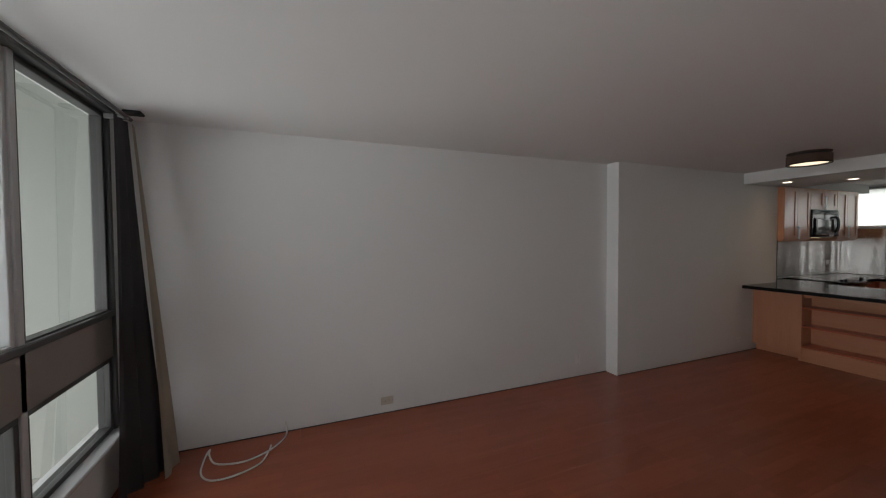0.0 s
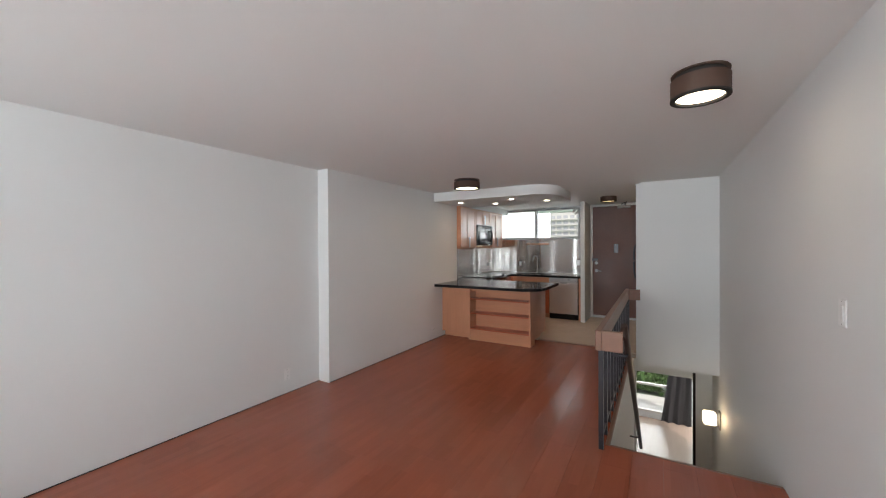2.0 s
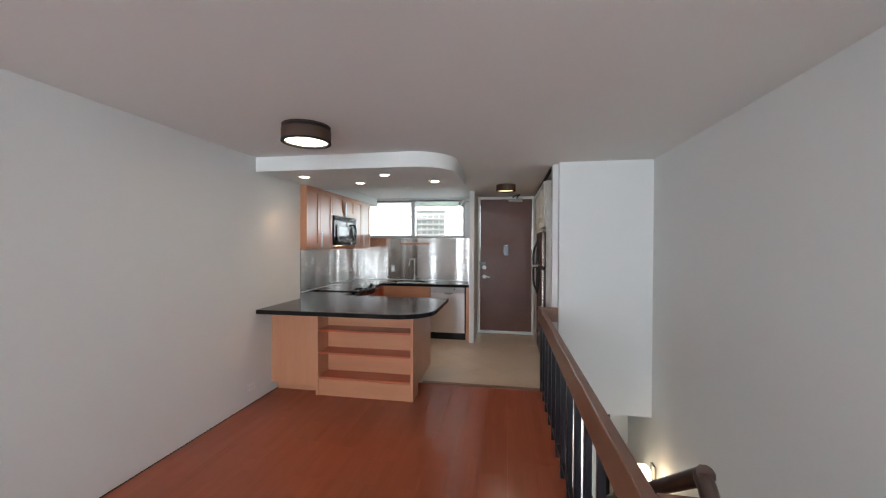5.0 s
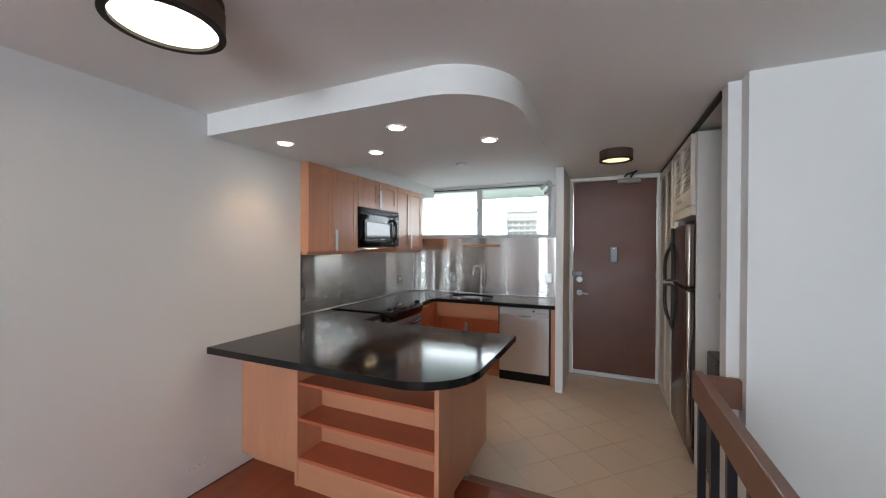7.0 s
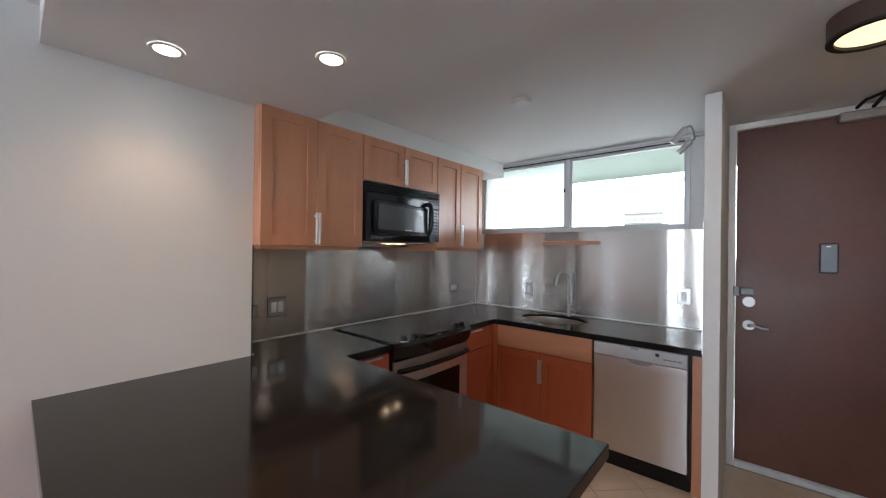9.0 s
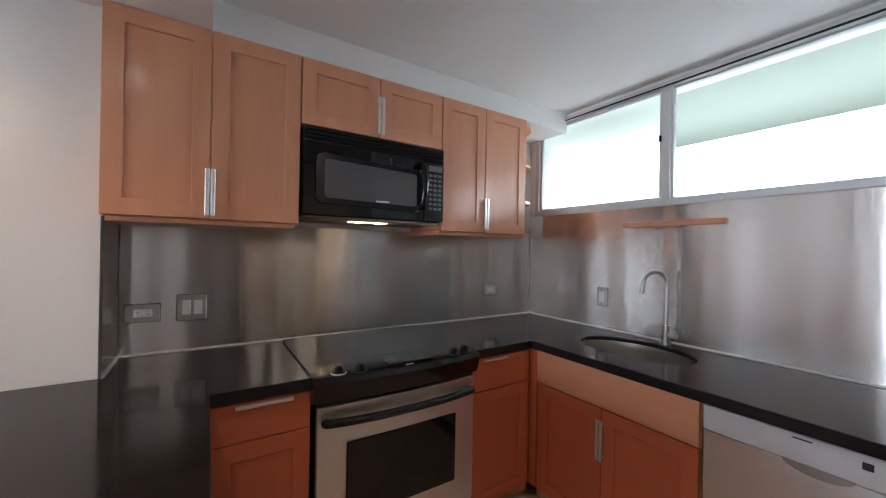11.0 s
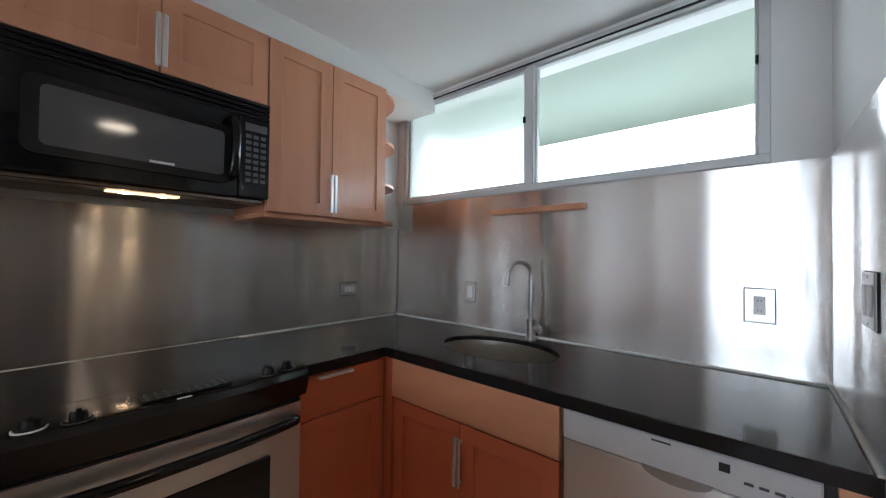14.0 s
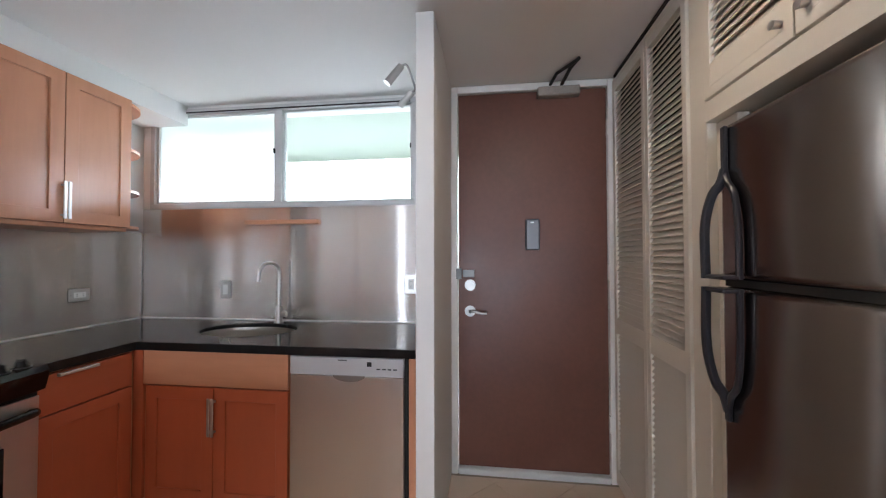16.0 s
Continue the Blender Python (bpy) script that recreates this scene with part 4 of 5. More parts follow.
keypad = part("keypad", boxes((7.09, 7.315, 2.79, 2.865, CT + 0.0095, CT + 0.0145), bevel=0.002), BLACK_PLASTIC, rg)
for i in range(9):
    for j in range(3):
        if (i, j) not in ((3, 2), (4, 2), (5, 2)):
            x, y = 7.105 + 0.0243 * i, 2.803 + 0.023 * j
            part("key", boxes((x - 0.004, x + 0.004, y - 0.002, y + 0.002, CT + 0.0143, CT + 0.0149)), KEY_MARK, keypad)
part("badge", boxes((7.165, 7.20, 2.768, 2.776, CT + 0.008, CT + 0.0095)), DIAL, rg)
part("vent_gap", boxes((RX0 + 0.006, RX1 - 0.006, RY + 0.012, RY + 0.03, 0.775, 0.815)), GAP, rg)
od = part("oven_door", bowed(bmesh.new(), RX0 + 0.005, RX1 - 0.005, 0.20, 0.795, RY + 0.004, 0.014, 0.03), STEEL_SMOOTH, rg, "stainless steel oven door", smooth=True)
part("window", boxes((6.92, 7.44, RY - 0.0135, RY - 0.004, 0.33, 0.645), bevel=0.003), BLACK_GLASS, od, "dark oven glass")
path = smooth_path([(6.835, RY + 0.003, 0.735), (6.85, RY - 0.030, 0.742), (7.0, RY - 0.052, 0.742), (7.18, RY - 0.058, 0.742), (7.36, RY - 0.052, 0.742), (7.51, RY - 0.030, 0.742), (7.525, RY + 0.003, 0.735)], 5)
part("handle", tube(bmesh.new(), path, 0.017, 12), BLACK_GLASS, od, "black curved bar handle", smooth=True)
drawer = part("drawer", bowed(bmesh.new(), RX0 + 0.005, RX1 - 0.005, 0.05, 0.19, RY + 0.004, 0.012, 0.03), STEEL_SMOOTH, rg, smooth=True)
path = smooth_path([(6.835, RY + 0.003, 0.160), (6.85, RY - 0.026, 0.166), (7.0, RY - 0.044, 0.166), (7.18, RY - 0.050, 0.166), (7.36, RY - 0.044, 0.166), (7.51, RY - 0.026, 0.166), (7.525, RY + 0.003, 0.160)], 5)
part("handle", tube(bmesh.new(), path, 0.015, 12), BLACK_GLASS, drawer, "black curved drawer handle", smooth=True)

# ---- dishwasher ----
dw = thing("dishwasher", (8.3, 1.70, 0), "stainless steel dishwasher with a pale control strip", "dishwasher")
DX = 7.990
part("body", boxes((DX + 0.02, 8.62, 1.408, 1.996, 0.1, CB - 0.004)), BLACK_PLASTIC, dw)
part("door", boxes((DX, DX + 0.02, 1.422, 1.990, 0.115, 0.770), bevel=0.003), STEEL_DOOR, dw, "stainless steel door")
part("edge_seal", boxes((DX + 0.004, DX + 0.02, 1.403, 1.419, 0.10, 0.86)), GAP, dw)
strip = part("control_strip", boxes((DX - 0.004, DX + 0.02, 1.422, 1.990, 0.773, 0.862), bevel=0.004), STRIP_GREY, dw, "pale grey control strip")
part("display", boxes((DX - 0.0055, DX - 0.003, 1.578, 1.600, 0.822, 0.843)), GAP, strip)
for k in range(4):
    part("button", boxes((DX - 0.006, DX - 0.003, 1.535 - 0.027 * k, 1.553 - 0.027 * k, 0.808, 0.814)), DIM_MARK, strip)
part("badge", boxes((DX - 0.005, DX - 0.003, 1.70, 1.745, 0.846, 0.851)), DIM_MARK, strip)
bm = bmesh.new()
prism(bm, [(1.77, 0.776), *arc(1.69, 0.776, 0.08, 180, 360, 14, 0.030)], DX - 0.0055, DX - 0.002, lambda u, v, h: (h, u, v))
part("grip_recess", bm, NICKEL, strip, "bright finger grip")
part("toe_kick", boxes((DX + 0.03, DX + 0.06, 1.41, 1.996, 0.0, 0.11)), BLACK_PLASTIC, dw)

# ---- fridge, closets and laundry ----
FR0, FR1, FF = 6.905, 7.522, 0.315
fr = thing("refrigerator", (7.24, -0.05, 0), "dark stainless refrigerator with black arched handles", "refrigerator")
part("body", boxes((FR0, FR1, -0.42, 0.245, 0.02, 1.740), bevel=0.006), BLACK_PLASTIC, fr)
for z0, z1, label in ((0.11, 1.254, "dark steel fridge door"), (1.276, 1.742, "dark steel freezer door")):
    d = part("door", box(bmesh.new(), FR0 + 0.002, FR1 - 0.002, 0.250, FF, z0, z1, 0.020, 3), STEEL_FRIDGE, fr, label, smooth=True)
    gap, tip, end = (1.252, 0.978, 0.885) if z0 < 1 else (1.278, 1.522, 1.604)
    mid = gap + 0.62 * (tip - gap)
    join = (7.484, FF + 0.004, end)
    arch = smooth_path([(7.500, FF + 0.052, gap), (7.500, FF + 0.053, mid), (7.496, FF + 0.036, tip), (7.488, FF + 0.014, (tip + end) / 2), join], 6)
    flat_bar = smooth_path([(7.414, FF + 0.012, gap), (7.416, FF + 0.012, mid), (7.432, FF + 0.010, tip), (7.466, FF + 0.008, (tip + end) / 2), join], 6)
    handle = part("handle", tube(bmesh.new(), arch, 0.013, 10, 1.3), HANDLE, d, "dark grey arched handle", smooth=True)
    part("inner_bar", tube(bmesh.new(), flat_bar, 0.009, 10, 1.2), HANDLE, handle, smooth=True)
    part("bridge", boxes((7.406, 7.508, FF + 0.002, FF + 0.062, *sorted((gap, gap + (0.012 if z0 > 1 else -0.012)))), bevel=0.004), HANDLE, handle)
    part("stem", boxes((7.473, 7.493, FF - 0.002, FF + 0.012, *((0.855, 0.892) if z0 < 1 else (1.596, 1.735))), bevel=0.004), HANDLE, handle)
part("door_gap", boxes((FR0 + 0.006, FR1 - 0.006, 0.246, FF - 0.012, 1.2545, 1.2755)), GAP, fr)
part("kick_plate", boxes((FR0 + 0.01, FR1 - 0.01, 0.22, 0.26, 0.0, 0.10)), BLACK_PLASTIC, fr)


def louvred(thing_, u0, u1, v0, v1, plane, sections, pitch=0.0275):
    """A louvred leaf that looks to +y, with its slats."""
    w = 0.036
    t = 0.028
    leaf = part("door", ring(bmesh.new(), "+y", plane, u0, u1, v0, v1, w, 0, t, 0.002), LOUVRE, thing_)
    edges = [v0 + w] + [q for s in sections for q in s] + [v1 - w]
    for a, b in zip(edges[::2], edges[1::2]):
        part("rail", fbox(bmesh.new(), "+y", plane, u0 + w - 0.001, u1 - w + 0.001, a, b, 0.001, t - 0.001), LOUVRE, leaf)
    sb = bmesh.new()
    tilt = radians(-58)
    m = Matrix.Rotation(tilt, 4, "X") @ Matrix.Diagonal((u1 - u0 - 2 * w + 0.006, 0.034, 0.005, 1))
    bmesh.ops.create_cube(sb, size=1, matrix=m)
    me = mesh_of("slat", sb, LOUVRE)
    for a, b in sections:
        count = int((b - a) / pitch)
        for i in range(count):
            ob = new("slat", me)
            ob.parent = leaf
            ob.location = Vector(((u0 + u1) / 2, plane + 0.013, a + (i + 0.5) * (b - a) / count)) - BASE[leaf.name]
    return leaf


CP = 0.262
closet = thing("louvred_closet", (8.09, CP, 0), "cream louvred folding closet doors", "closet")
for u0, u1 in ((8.120, 8.556), (7.747, 8.116)):
    louvred(closet, u0, u1, 0.03, 2.385, CP, [(0.12, 0.90), (0.985, 2.31)])
# Black sheet behind the slats, standing in for the closet's unlit depth
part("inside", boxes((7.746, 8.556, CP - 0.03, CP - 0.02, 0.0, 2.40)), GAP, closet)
structure("closet_trim", boxes((8.558, 8.574, CP - 0.05, CP + 0.012, 0, H), (7.642, 7.744, CP - 0.05, CP + 0.018, 0, 2.40), (7.535, 7.640, CP - 0.05, CP - 0.012, 0, 1.798), bevel=0.003), LOUVRE, "cream painted closet posts", "trim")
structure("closet_track", boxes((6.205, 8.55, CP - 0.01, CP + 0.022, H - 0.018, H - 0.0005)), GAP, "dark sliding track under the ceiling", "trim")
over = thing("overhead_cabinet", (7.23, CP, 1.82), "cream louvred cabinet above the refrigerator", "cabinet")
part("body", boxes((6.897, 7.640, -0.35, CP + 0.024, 1.80, 1.868), (6.897, 7.640, -0.35, CP - 0.002, 1.868, 2.395)), LOUVRE, over)
for u0, u1, k in ((6.899, 7.262, 7.225), (7.266, 7.638, 7.305)):
    leaf = louvred(over, u0, u1, 1.875, 2.385, CP, [(1.985, 2.335)])
    part("knob", rod(bmesh.new(), (k, CP + 0.028, 1.93), (k, CP + 0.050, 1.93), 0.009, 14, 0.012), PLATE_STEEL, leaf, smooth=True)

dry = thing("stacked_laundry", (6.45, -0.2, 0), "grey dryer stacked on a dark washer in a closet", "washer dryer")
part("washer", boxes((6.215, 6.835, -0.5, 0.20, 0.02, 0.855), bevel=0.01), BLACK_PLASTIC, dry, "dark washer with a black top")
part("dryer", boxes((6.215, 6.845, -0.5, 0.10, 0.86, 2.02), bevel=0.01), material("grey_appliance_enamel", (0.42, 0.42, 0.42), 0.35, vary=0.04), dry, "grey dryer")
bm = rod(bmesh.new(), (6.63, 0.098, 1.72), (6.63, 0.125, 1.72), 0.165, 32)
d = part("porthole", bm, BLACK_PLASTIC, dry, "dark round door", smooth=True)
part("glass", rod(bmesh.new(), (6.63, 0.124, 1.72), (6.63, 0.132, 1.72), 0.12, 32), FARGLASS, d, smooth=True)
part("dial", rod(bmesh.new(), (6.76, 0.098, 1.24), (6.76, 0.14, 1.24), 0.03, 20), BLACK_PLASTIC, dry, smooth=True)
part("dial", rod(bmesh.new(), (6.66, 0.098, 1.15), (6.66, 0.13, 1.15), 0.025, 20), CHROME, dry, smooth=True)

# ---- railing round the stair opening ----
RYC = 0.390
rail = thing("stair_railing", (4.5, RYC, 0), "brown wooden rail on black iron balusters", "railing")
part("top_rail", boxes((3.063, 6.125, RYC - 0.022, RYC + 0.022, 0.755, 0.905), bevel=0.004), RAIL_WOOD, rail)
part("return_rail", boxes((3.063, 3.105, 0.225, RYC - 0.0225, 0.755, 0.903), bevel=0.004), RAIL_WOOD, rail)
part("return_rail", boxes((6.035, 6.08, 0.2195, RYC - 0.0225, 0.755, 0.903), bevel=0.004), RAIL_WOOD, rail)
me = mesh_of("baluster", box(bmesh.new(), -0.017, 0.017, -0.017, 0.017, 0, 0.80, 0.002), RAIL_IRON)
for i in range(13):
    ob = new("baluster", me)
    ob.parent = rail
    ob.location = Vector((3.122 + 0.2465 * i, RYC - 0.012, -0.035)) - BASE[rail.name]
part("bottom_bar", boxes((3.10, 6.10, RYC - 0.022, RYC - 0.002, 0.075, 0.10), bevel=0.002), RAIL_IRON, rail)
hand = thing("stair_handrail", (4.5, 0.22, -0.3), "dark brown sloping handrail beside the stair", "handrail")
part("bar", tube(bmesh.new(), smooth_path([(3.085, 0.23, 0.86), (3.16, 0.225, 0.92), (3.25, 0.22, 0.86), (4.2, 0.22, 0.13), (6.2, 0.22, -1.42)], 5), 0.024, 10), DARK_RAIL, hand, smooth=True)
for x in (3.5, 5.6):
    z = 0.13 - 0.775 * (x - 4.2)
    part("bracket", tube(bmesh.new(), [(x, 0.22, z - 0.01), (x, 0.225, z - 0.05), (x, 0.33, z - 0.055)], 0.012, 6), RAIL_IRON, hand)


# ---- lamps ----


def ring_band(x, y, outer, inner, low, high):
    """A round band with a wall between two radii."""
    bm = bmesh.new()
    rings = [[bm.verts.new((x + q * math.cos(a), y + q * math.sin(a), z)) for a in (2 * math.pi * k / 48 for k in range(48))]
             for q, z in ((outer, low), (outer, high), (inner, high), (inner, low))]
    for i in range(4):
        a, b = rings[i], rings[(i + 1) % 4]
        for k in range(48):
            bm.faces.new((a[k], a[(k + 1) % 48], b[(k + 1) % 48], b[k]))
    return bm


def drum(x, y, z0, r, h, watts, light=None):
    t = thing("ceiling_light", (x, y, H), "round brown drum ceiling light, lit", "ceiling light", "drum ceiling lights")
    part("shade", ring_band(x, y, r, r - 0.020, z0 + 0.004, z0 + h), SHADE, t, smooth=True)
    part("ceiling_plate", rod(bmesh.new(), (x, y, H - 0.008), (x, y, H - 0.0005), r * 0.985, 40), SHADE, t, "thin dark ceiling plate", smooth=True)
    # Added core, coloured black so the slot above the shade reads as shaded
    part("inner_drum", rod(bmesh.new(), (x, y, z0 + 0.017), (x, y, H - 0.0085), r * 0.86, 40), GAP, t, "inner drum blackened to look like a shaded recess", smooth=True)
    part("lower_rim", ring_band(x, y, r + 0.002, r - 0.021, z0 - 0.003, z0 + 0.007), GAP, t, "dark lower rim")
    lamp("drum_lamp", "AREA", look((x, y, z0 - 0.006), (x, y, 0)), watts, (1.0, 0.80, 0.58), 2 * r - 0.06)
    part("diffuser", rod(bmesh.new(), (x, y, z0 + 0.010), (x, y, z0 + 0.016), r - 0.021, 40), light or LAMP_GLOW, t, "glowing opal diffuser")
    return t


drum(2.435, -0.180, 2.290, 0.130, 0.098, 1.2)
drum(4.518, 2.201, 2.303, 0.172, 0.084, 1.6)
drum(7.349, 0.768, 2.332, 0.135, 0.084, 2.5, LAMP_DIM)


def downlight(x, y):
    t = thing("downlight", (x, y, 2.28), "small recessed ceiling spotlight, lit", "downlight", "downlights in the dropped ceiling")
    bm = bmesh.new()
    rings = [[bm.verts.new((x + q * math.cos(a), y + q * math.sin(a), z)) for a in (2 * math.pi * k / 32 for k in range(32))]
             for q, z in ((0.060, 2.279), (0.058, 2.274), (0.045, 2.274), (0.040, 2.279))]
    for a, b in zip(rings, rings[1:]):
        for k in range(32):
            bm.faces.new((a[k], a[(k + 1) % 32], b[(k + 1) % 32], b[k]))
    part("trim_ring", bm, WHITE, t, smooth=True)
    part("lens", rod(bmesh.new(), (x, y, 2.2755), (x, y, 2.2795), 0.044, 32), SPOT_GLOW, t, "glowing lens")
    lamp("downlight_beam", "SPOT", look((x, y, 2.27), (x, y, 0)), 15, (1.0, 0.62, 0.37), size=0.04, angle=122, blend=1.0)


for p in ((5.648, 2.885), (5.66, 1.995), (6.10, 2.44), (6.12, 1.56)):
    downlight(*p)
for x in (7.10, 7.21):
    lamp("hood_beam", "SPOT", look((x, 3.225, 1.53), (x, 3.3, 0)), 1.1, (1.0, 0.64, 0.34), size=0.016, angle=130)
smoke = thing("smoke_detector", (7.265, 2.198, H), "small round white smoke detector on the ceiling", "smoke detector")
part("cover", rod(bmesh.new(), (7.265, 2.198, H - 0.022), (7.265, 2.198, H - 0.0005), 0.048, 28, 0.06), WHITE_PLASTIC, smoke, smooth=True)

sc = thing("wall_sconce", (5.90, SOUTH, -0.68), "lit square opal wall sconce on the stair wall", "wall lamp")
part("back_plate", boxes((5.85, 5.95, SOUTH, SOUTH + 0.02, -0.80, -0.58), bevel=0.004), NICKEL, sc)
part("arm", tube(bmesh.new(), [(5.90, SOUTH + 0.02, -0.76), (5.90, SOUTH + 0.11, -0.77), (5.90, SOUTH + 0.11, -0.75)], 0.008, 8), NICKEL, sc)
part("glass_shade", boxes((5.83, 5.97, SOUTH + 0.045, SOUTH + 0.185, -0.755, -0.605), bevel=0.02), SCONCE_GLOW, sc, "glowing opal glass")
lamp("sconce_light", "AREA", look((5.70, SOUTH + 0.11, -0.62), (5.2, SOUTH, -0.1)), 1.2, (1, 0.72, 0.42), 0.1)

tl = thing("spot_lamp", (8.28, 1.34, 2.30), "pair of small silver spot lamps on a wall bracket", "spot lamp")
part("mount", rod(bmesh.new(), (8.285, 1.3385, 2.30), (8.285, 1.352, 2.30), 0.032, 24), CHROME, tl, smooth=True)
bm = rod(bmesh.new(), (8.285, 1.350, 2.30), (8.285, 1.432, 2.302), 0.006, 10)
tube(bm, smooth_path([(8.10, 1.462, 2.318), (8.12, 1.435, 2.325), (8.285, 1.432, 2.302), (8.33, 1.44, 2.295), (8.34, 1.458, 2.290)]), 0.006, 8)
part("bracket", bm, CHROME, tl, smooth=True)
for a, b in (((8.102, 1.462, 2.318), (8.082, 1.562, 2.188)), ((8.336, 1.456, 2.286), (8.366, 1.565, 2.192))):
    bm = rod(bmesh.new(), a, Vector(a).lerp(Vector(b), 0.7), 0.018, 20, 0.021)
    part("head", bm, PLATE_STEEL, tl, "silver lamp head", smooth=True)

# ---- living room things ----


def drape(name, mat, x_top, x_low, y0, y1, z0, z1, folds, depth, flare, parent=None, sweep=0.0):
    """Hanging cloth: a folded sheet that widens towards the floor."""
    bm = bmesh.new()
    nu, nv = folds * 8, 20
    grid = []
    for j in range(nv + 1):
        s = j / nv
        row = []
        for i in range(nu + 1):
            u = i / nu
            amp = depth * (0.55 + 0.6 * (1 - s))
            wig = math.sin(u * folds * 2 * math.pi + 0.7 * math.sin(3 * s + i * 0.1))
            x = x_low + (x_top - x_low) * s + amp * wig + sweep * u * (1 - s)
            y = y0 + (y1 - y0) * u - flare * (1 - s) ** 1.6 * (1 - u)
            row.append(bm.verts.new((x, y, z0 + (z1 - z0) * s)))
        grid.append(row)
    for j in range(nv):
        for i in range(nu):
            bm.faces.new((grid[j][i], grid[j][i + 1], grid[j + 1][i + 1], grid[j + 1][i]))
    bmesh.ops.solidify(bm, geom=bm.faces[:], thickness=0.004)
    return part(name, bm, mat, parent, smooth=True)


cur = thing("curtain", (-1.28, 3.15, 0), "charcoal floor-length curtain with a beige lining edge", "curtain")
drape("cloth", CURTAIN, -1.315, -1.33, 2.92, 3.14, 0.012, 2.335, 3, 0.020, 0.06, cur, 0.17)
drape("lining", LINING, -1.30, -1.14, 3.142, 3.20, 0.012, 2.335, 1, 0.010, 0.13, cur, 0.03)
rodt = thing("curtain_rod", (-1.28, 1.3, 2.35), "dark metal curtain rod", "curtain rod")
part("pole", rod(bmesh.new(), (-1.29, -0.65, 2.352), (-1.29, 3.10, 2.352), 0.012, 14), BRONZE_ALU, rodt, smooth=True)
part("bracket", boxes((WEST + 0.001, -1.28, 3.02, 3.04, 2.33, 2.36), bevel=0.003), CHROME, rodt)
part("bracket", boxes((-1.34, -1.24, 3.11, 3.19, H - 0.02, H - 0.0005), bevel=0.005), GAP, rodt)
cab_ = thing("cable", (-0.7, 3.1, 0), "white cable lying in a loop on the floor", "cable")
part("lead", tube(bmesh.new(), smooth_path([(-0.42, 3.368, 0.09), (-0.41, 3.33, 0.03), (-0.43, 3.26, 0.008), (-0.52, 3.13, 0.007), (-0.68, 3.04, 0.007), (-0.86, 3.08, 0.007), (-0.93, 3.22, 0.007), (-0.94, 3.30, 0.008),
                                    (-0.95, 3.2, 0.012), (-0.94, 3.0, 0.008), (-0.86, 2.89, 0.007), (-0.72, 2.89, 0.007), (-0.58, 2.97, 0.008), (-0.53, 3.10, 0.018), (-0.52, 3.18, 0.012)]), 0.006, 8), CABLE, cab_, smooth=True)

cur = thing("curtain", (10.1, -0.45, LOW), "charcoal curtain by the lower glass door", "curtain")
drape("cloth", CURTAIN, 10.10, 10.10, -0.26, -0.66, LOW + 0.02, -0.5, 3, 0.03, -0.20, cur)

# ---- outside ----
bld = thing("apartment_building", (200, 41.5, -2.75), "white apartment building far beyond the window", "building")
part("wall", boxes((200, 214, 33.5, 50, -2.75, 20)), FACADE, bld)
part("roof", boxes((199.6, 214.4, 33.1, 50.4, 20, 20.6)), FACADE, bld)
for r in range(7):
    for c in range(5):
        y, z = 35.2 + 3.3 * c, -1.2 + 2.9 * r
        w = part("window", boxes((199.8, 200.05, y - 1.1, y + 1.1, z, z + 1.5)), FARPANE, bld)
for r in range(7):
    part("balcony", boxes((198.9, 199.98, 34, 49.6, -2.0 + 2.9 * r, -1.75 + 2.9 * r)), FACADE, bld)
random.seed(7)
for k in range(5):
    cx, cy, size = 12.4 + random.random() * 0.7, -1.6 + 0.95 * k, 0.62 + 0.2 * random.random()
    bush = thing("shrub", (cx, cy, -2.75), "green leafy shrub on the lawn", "shrub", "shrubs on the lawn")
    bm = bmesh.new()
    for i in range(900):
        d = Vector((random.gauss(0, 1), random.gauss(0, 1), random.gauss(0, 1))).normalized() * size * (0.55 + 0.45 * random.random())
        p = Vector((cx, cy, -2.75 + size * 0.8)) + d * (1 + 0.2 * math.sin(5 * d.x + 3 * d.y))
        p.z = max(p.z, -2.7)
        q = Euler((random.random() * 6, random.random() * 6, random.random() * 6)).to_matrix()
        s = 0.07 + 0.06 * random.random()
        bm.faces.new([bm.verts.new(p + q @ Vector(v) * s) for v in ((-1, 0, 0), (0, -0.45, 0.1), (1, 0, 0), (0, 0.45, 0.1))])
    part("crown", bm, LEAF, bush)
    part("stem", rod(bmesh.new(), (cx, cy, -2.76), (cx, cy, -2.75 + size), 0.05, 8, 0.02), RAIL_WOOD, bush)

# ---- boards and tiles ----
random.seed(3)


def tile_pieces(parent, name, mat, outlines, z0, z1):
    for poly in outlines:
        bm = prism(bmesh.new(), poly, z0, z1)
        ob = new(name, mesh_of(name, bm, mat))
        ob.parent = parent


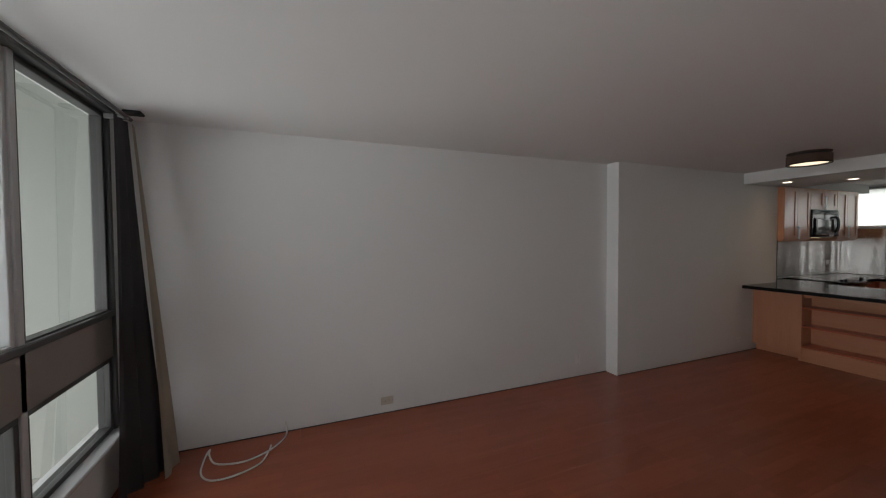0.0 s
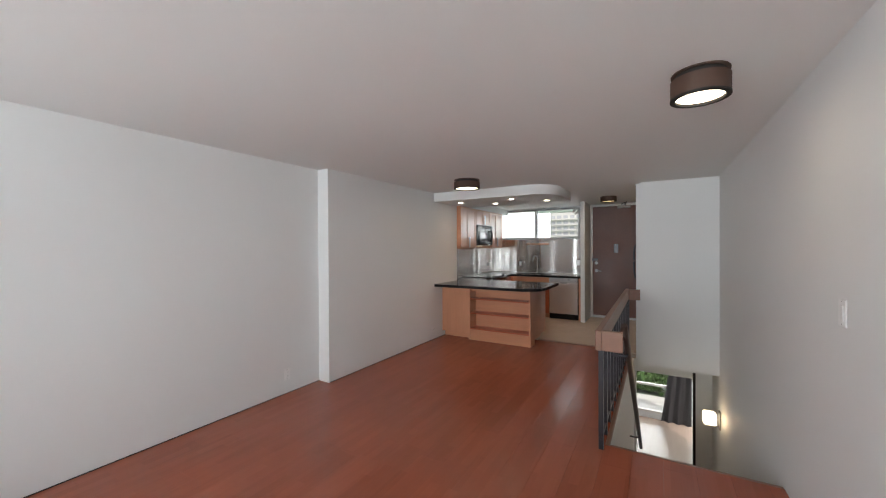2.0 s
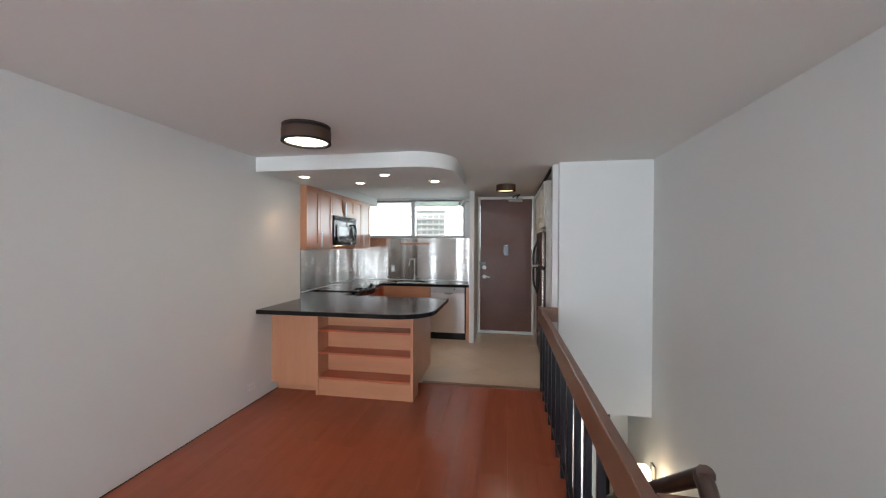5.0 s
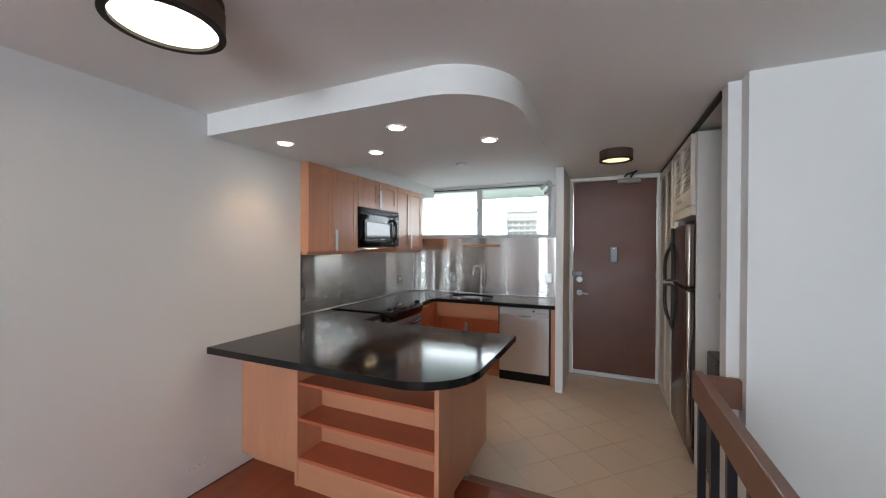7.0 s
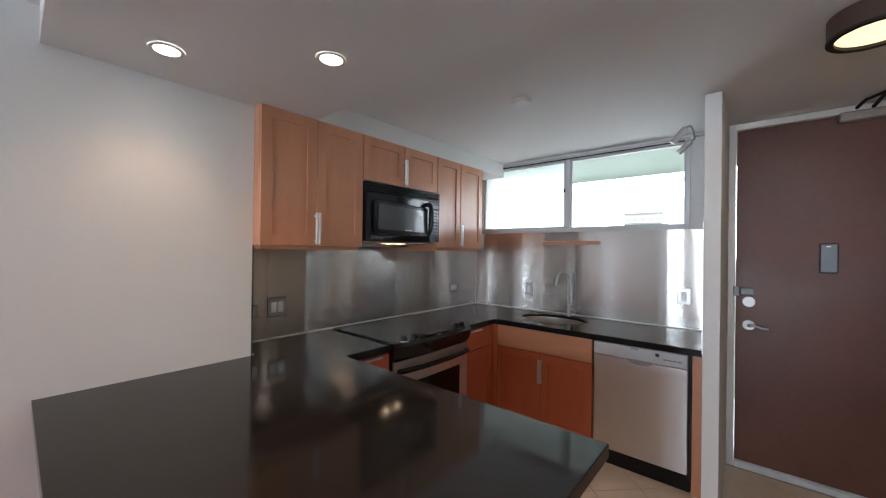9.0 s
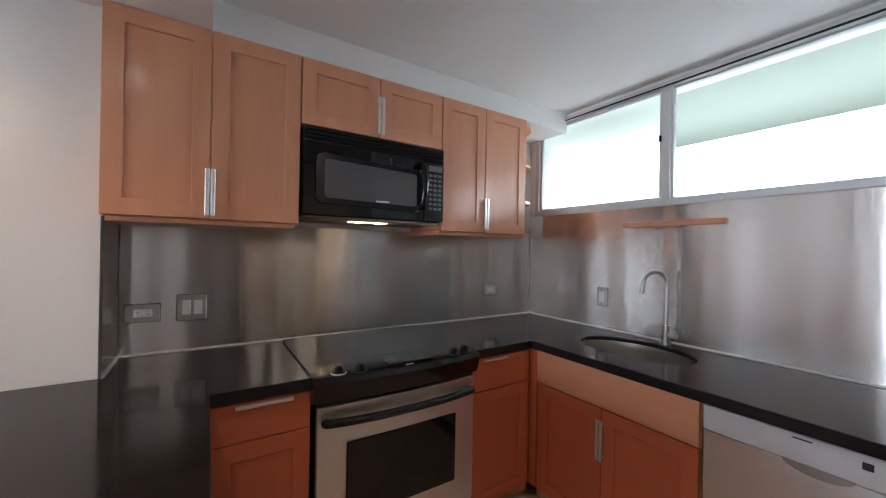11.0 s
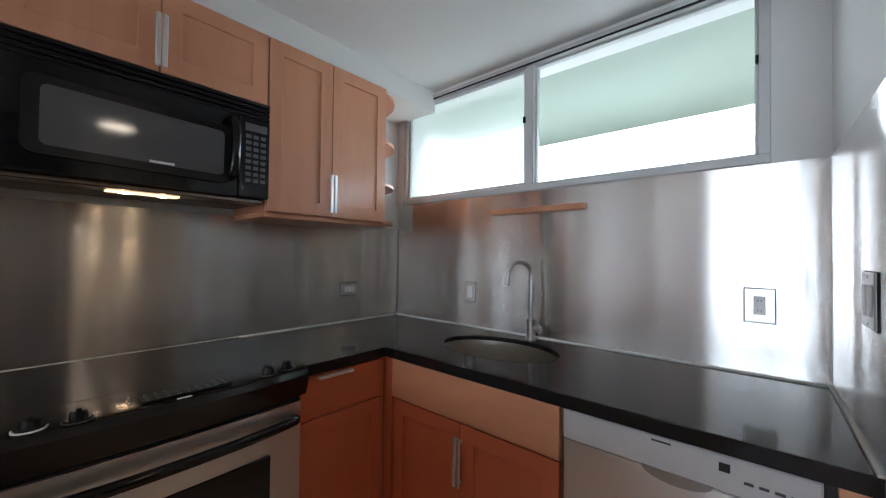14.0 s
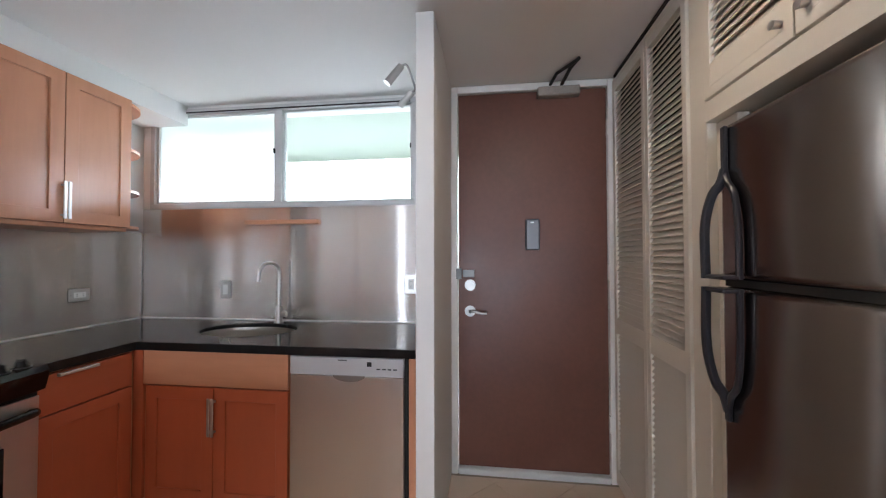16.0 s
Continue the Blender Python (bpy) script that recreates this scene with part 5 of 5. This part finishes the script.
BW, BL, y = 0.192, 1.285, STAIR_Y + 0.03
rows = []
while y < NORTH_A:
    rows.append((y, min(y + BW, NORTH_A), 6.066 if y + 0.01 < 6 else 0))
    y += BW
y = STAIR_Y + 0.03
while y > SOUTH:
    rows.append((max(y - BW, SOUTH), y, STAIR_X - 0.0305))
    y -= BW
planks = []
for y0, y1, xe in rows:
    x = WEST - random.random() * BL
    while x < xe:
        a, b = max(x, WEST), min(x + BL, xe)
        if y1 > NORTH_B and b > 3.045:
            yy = NORTH_B
            if a < 3.045:
                planks.append([(a + 0.0004, y0 + 0.0004), (3.0446, y0 + 0.0004), (3.0446, y1 - 0.0004), (a + 0.0004, y1 - 0.0004)])
                a = 3.0454
            y1c = yy
        else:
            y1c = y1
        if b - a > 0.02 and y1c - y0 > 0.01:
            planks.append([(a + 0.0004, y0 + 0.0004), (b - 0.0004, y0 + 0.0004), (b - 0.0004, y1c - 0.0004), (a + 0.0004, y1c - 0.0004)])
        x += BL
tile_pieces(floor, "plank", LAMINATE, planks, -0.012, 0.0)


def clip(poly, x0, x1, y0, y1):
    """The part of a convex outline inside an upright rectangle."""
    for axis, limit, sign in ((0, x0, 1), (0, x1, -1), (1, y0, 1), (1, y1, -1)):
        out = []
        for i, p in enumerate(poly):
            q = poly[i - 1]
            a, b = sign * (q[axis] - limit), sign * (p[axis] - limit)
            if (a < 0) != (b < 0):
                t = a / (a - b)
                out.append((q[0] + t * (p[0] - q[0]), q[1] + t * (p[1] - q[1])))
            if b >= 0:
                out.append(p)
        poly = out
        if len(poly) < 3:
            return []
    return poly


T, G, tiles = 0.309, 0.0015, []
for i in range(-14, 15):
    for j in range(-14, 15):
        cx, cy = 7.2 + (i + j) * T / math.sqrt(2), 1.652 + (i - j) * T / math.sqrt(2)
        h = (T / 2 - G) * math.sqrt(2)
        diamond = [(cx - h, cy), (cx, cy - h), (cx + h, cy), (cx, cy + h)]
        for rect in ((6.126, 8.56, 0.215, 3.45), (6.02, 6.126, 0.276, 0.36)):
            p = clip(diamond, *rect)
            if len(p) > 2 and abs(sum(p[k - 1][0] * p[k][1] - p[k][0] * p[k - 1][1] for k in range(len(p)))) > 0.002:
                tiles.append(p)
tile_pieces(kitchen_floor, "tile", TILE, tiles, -0.010, 0.0)
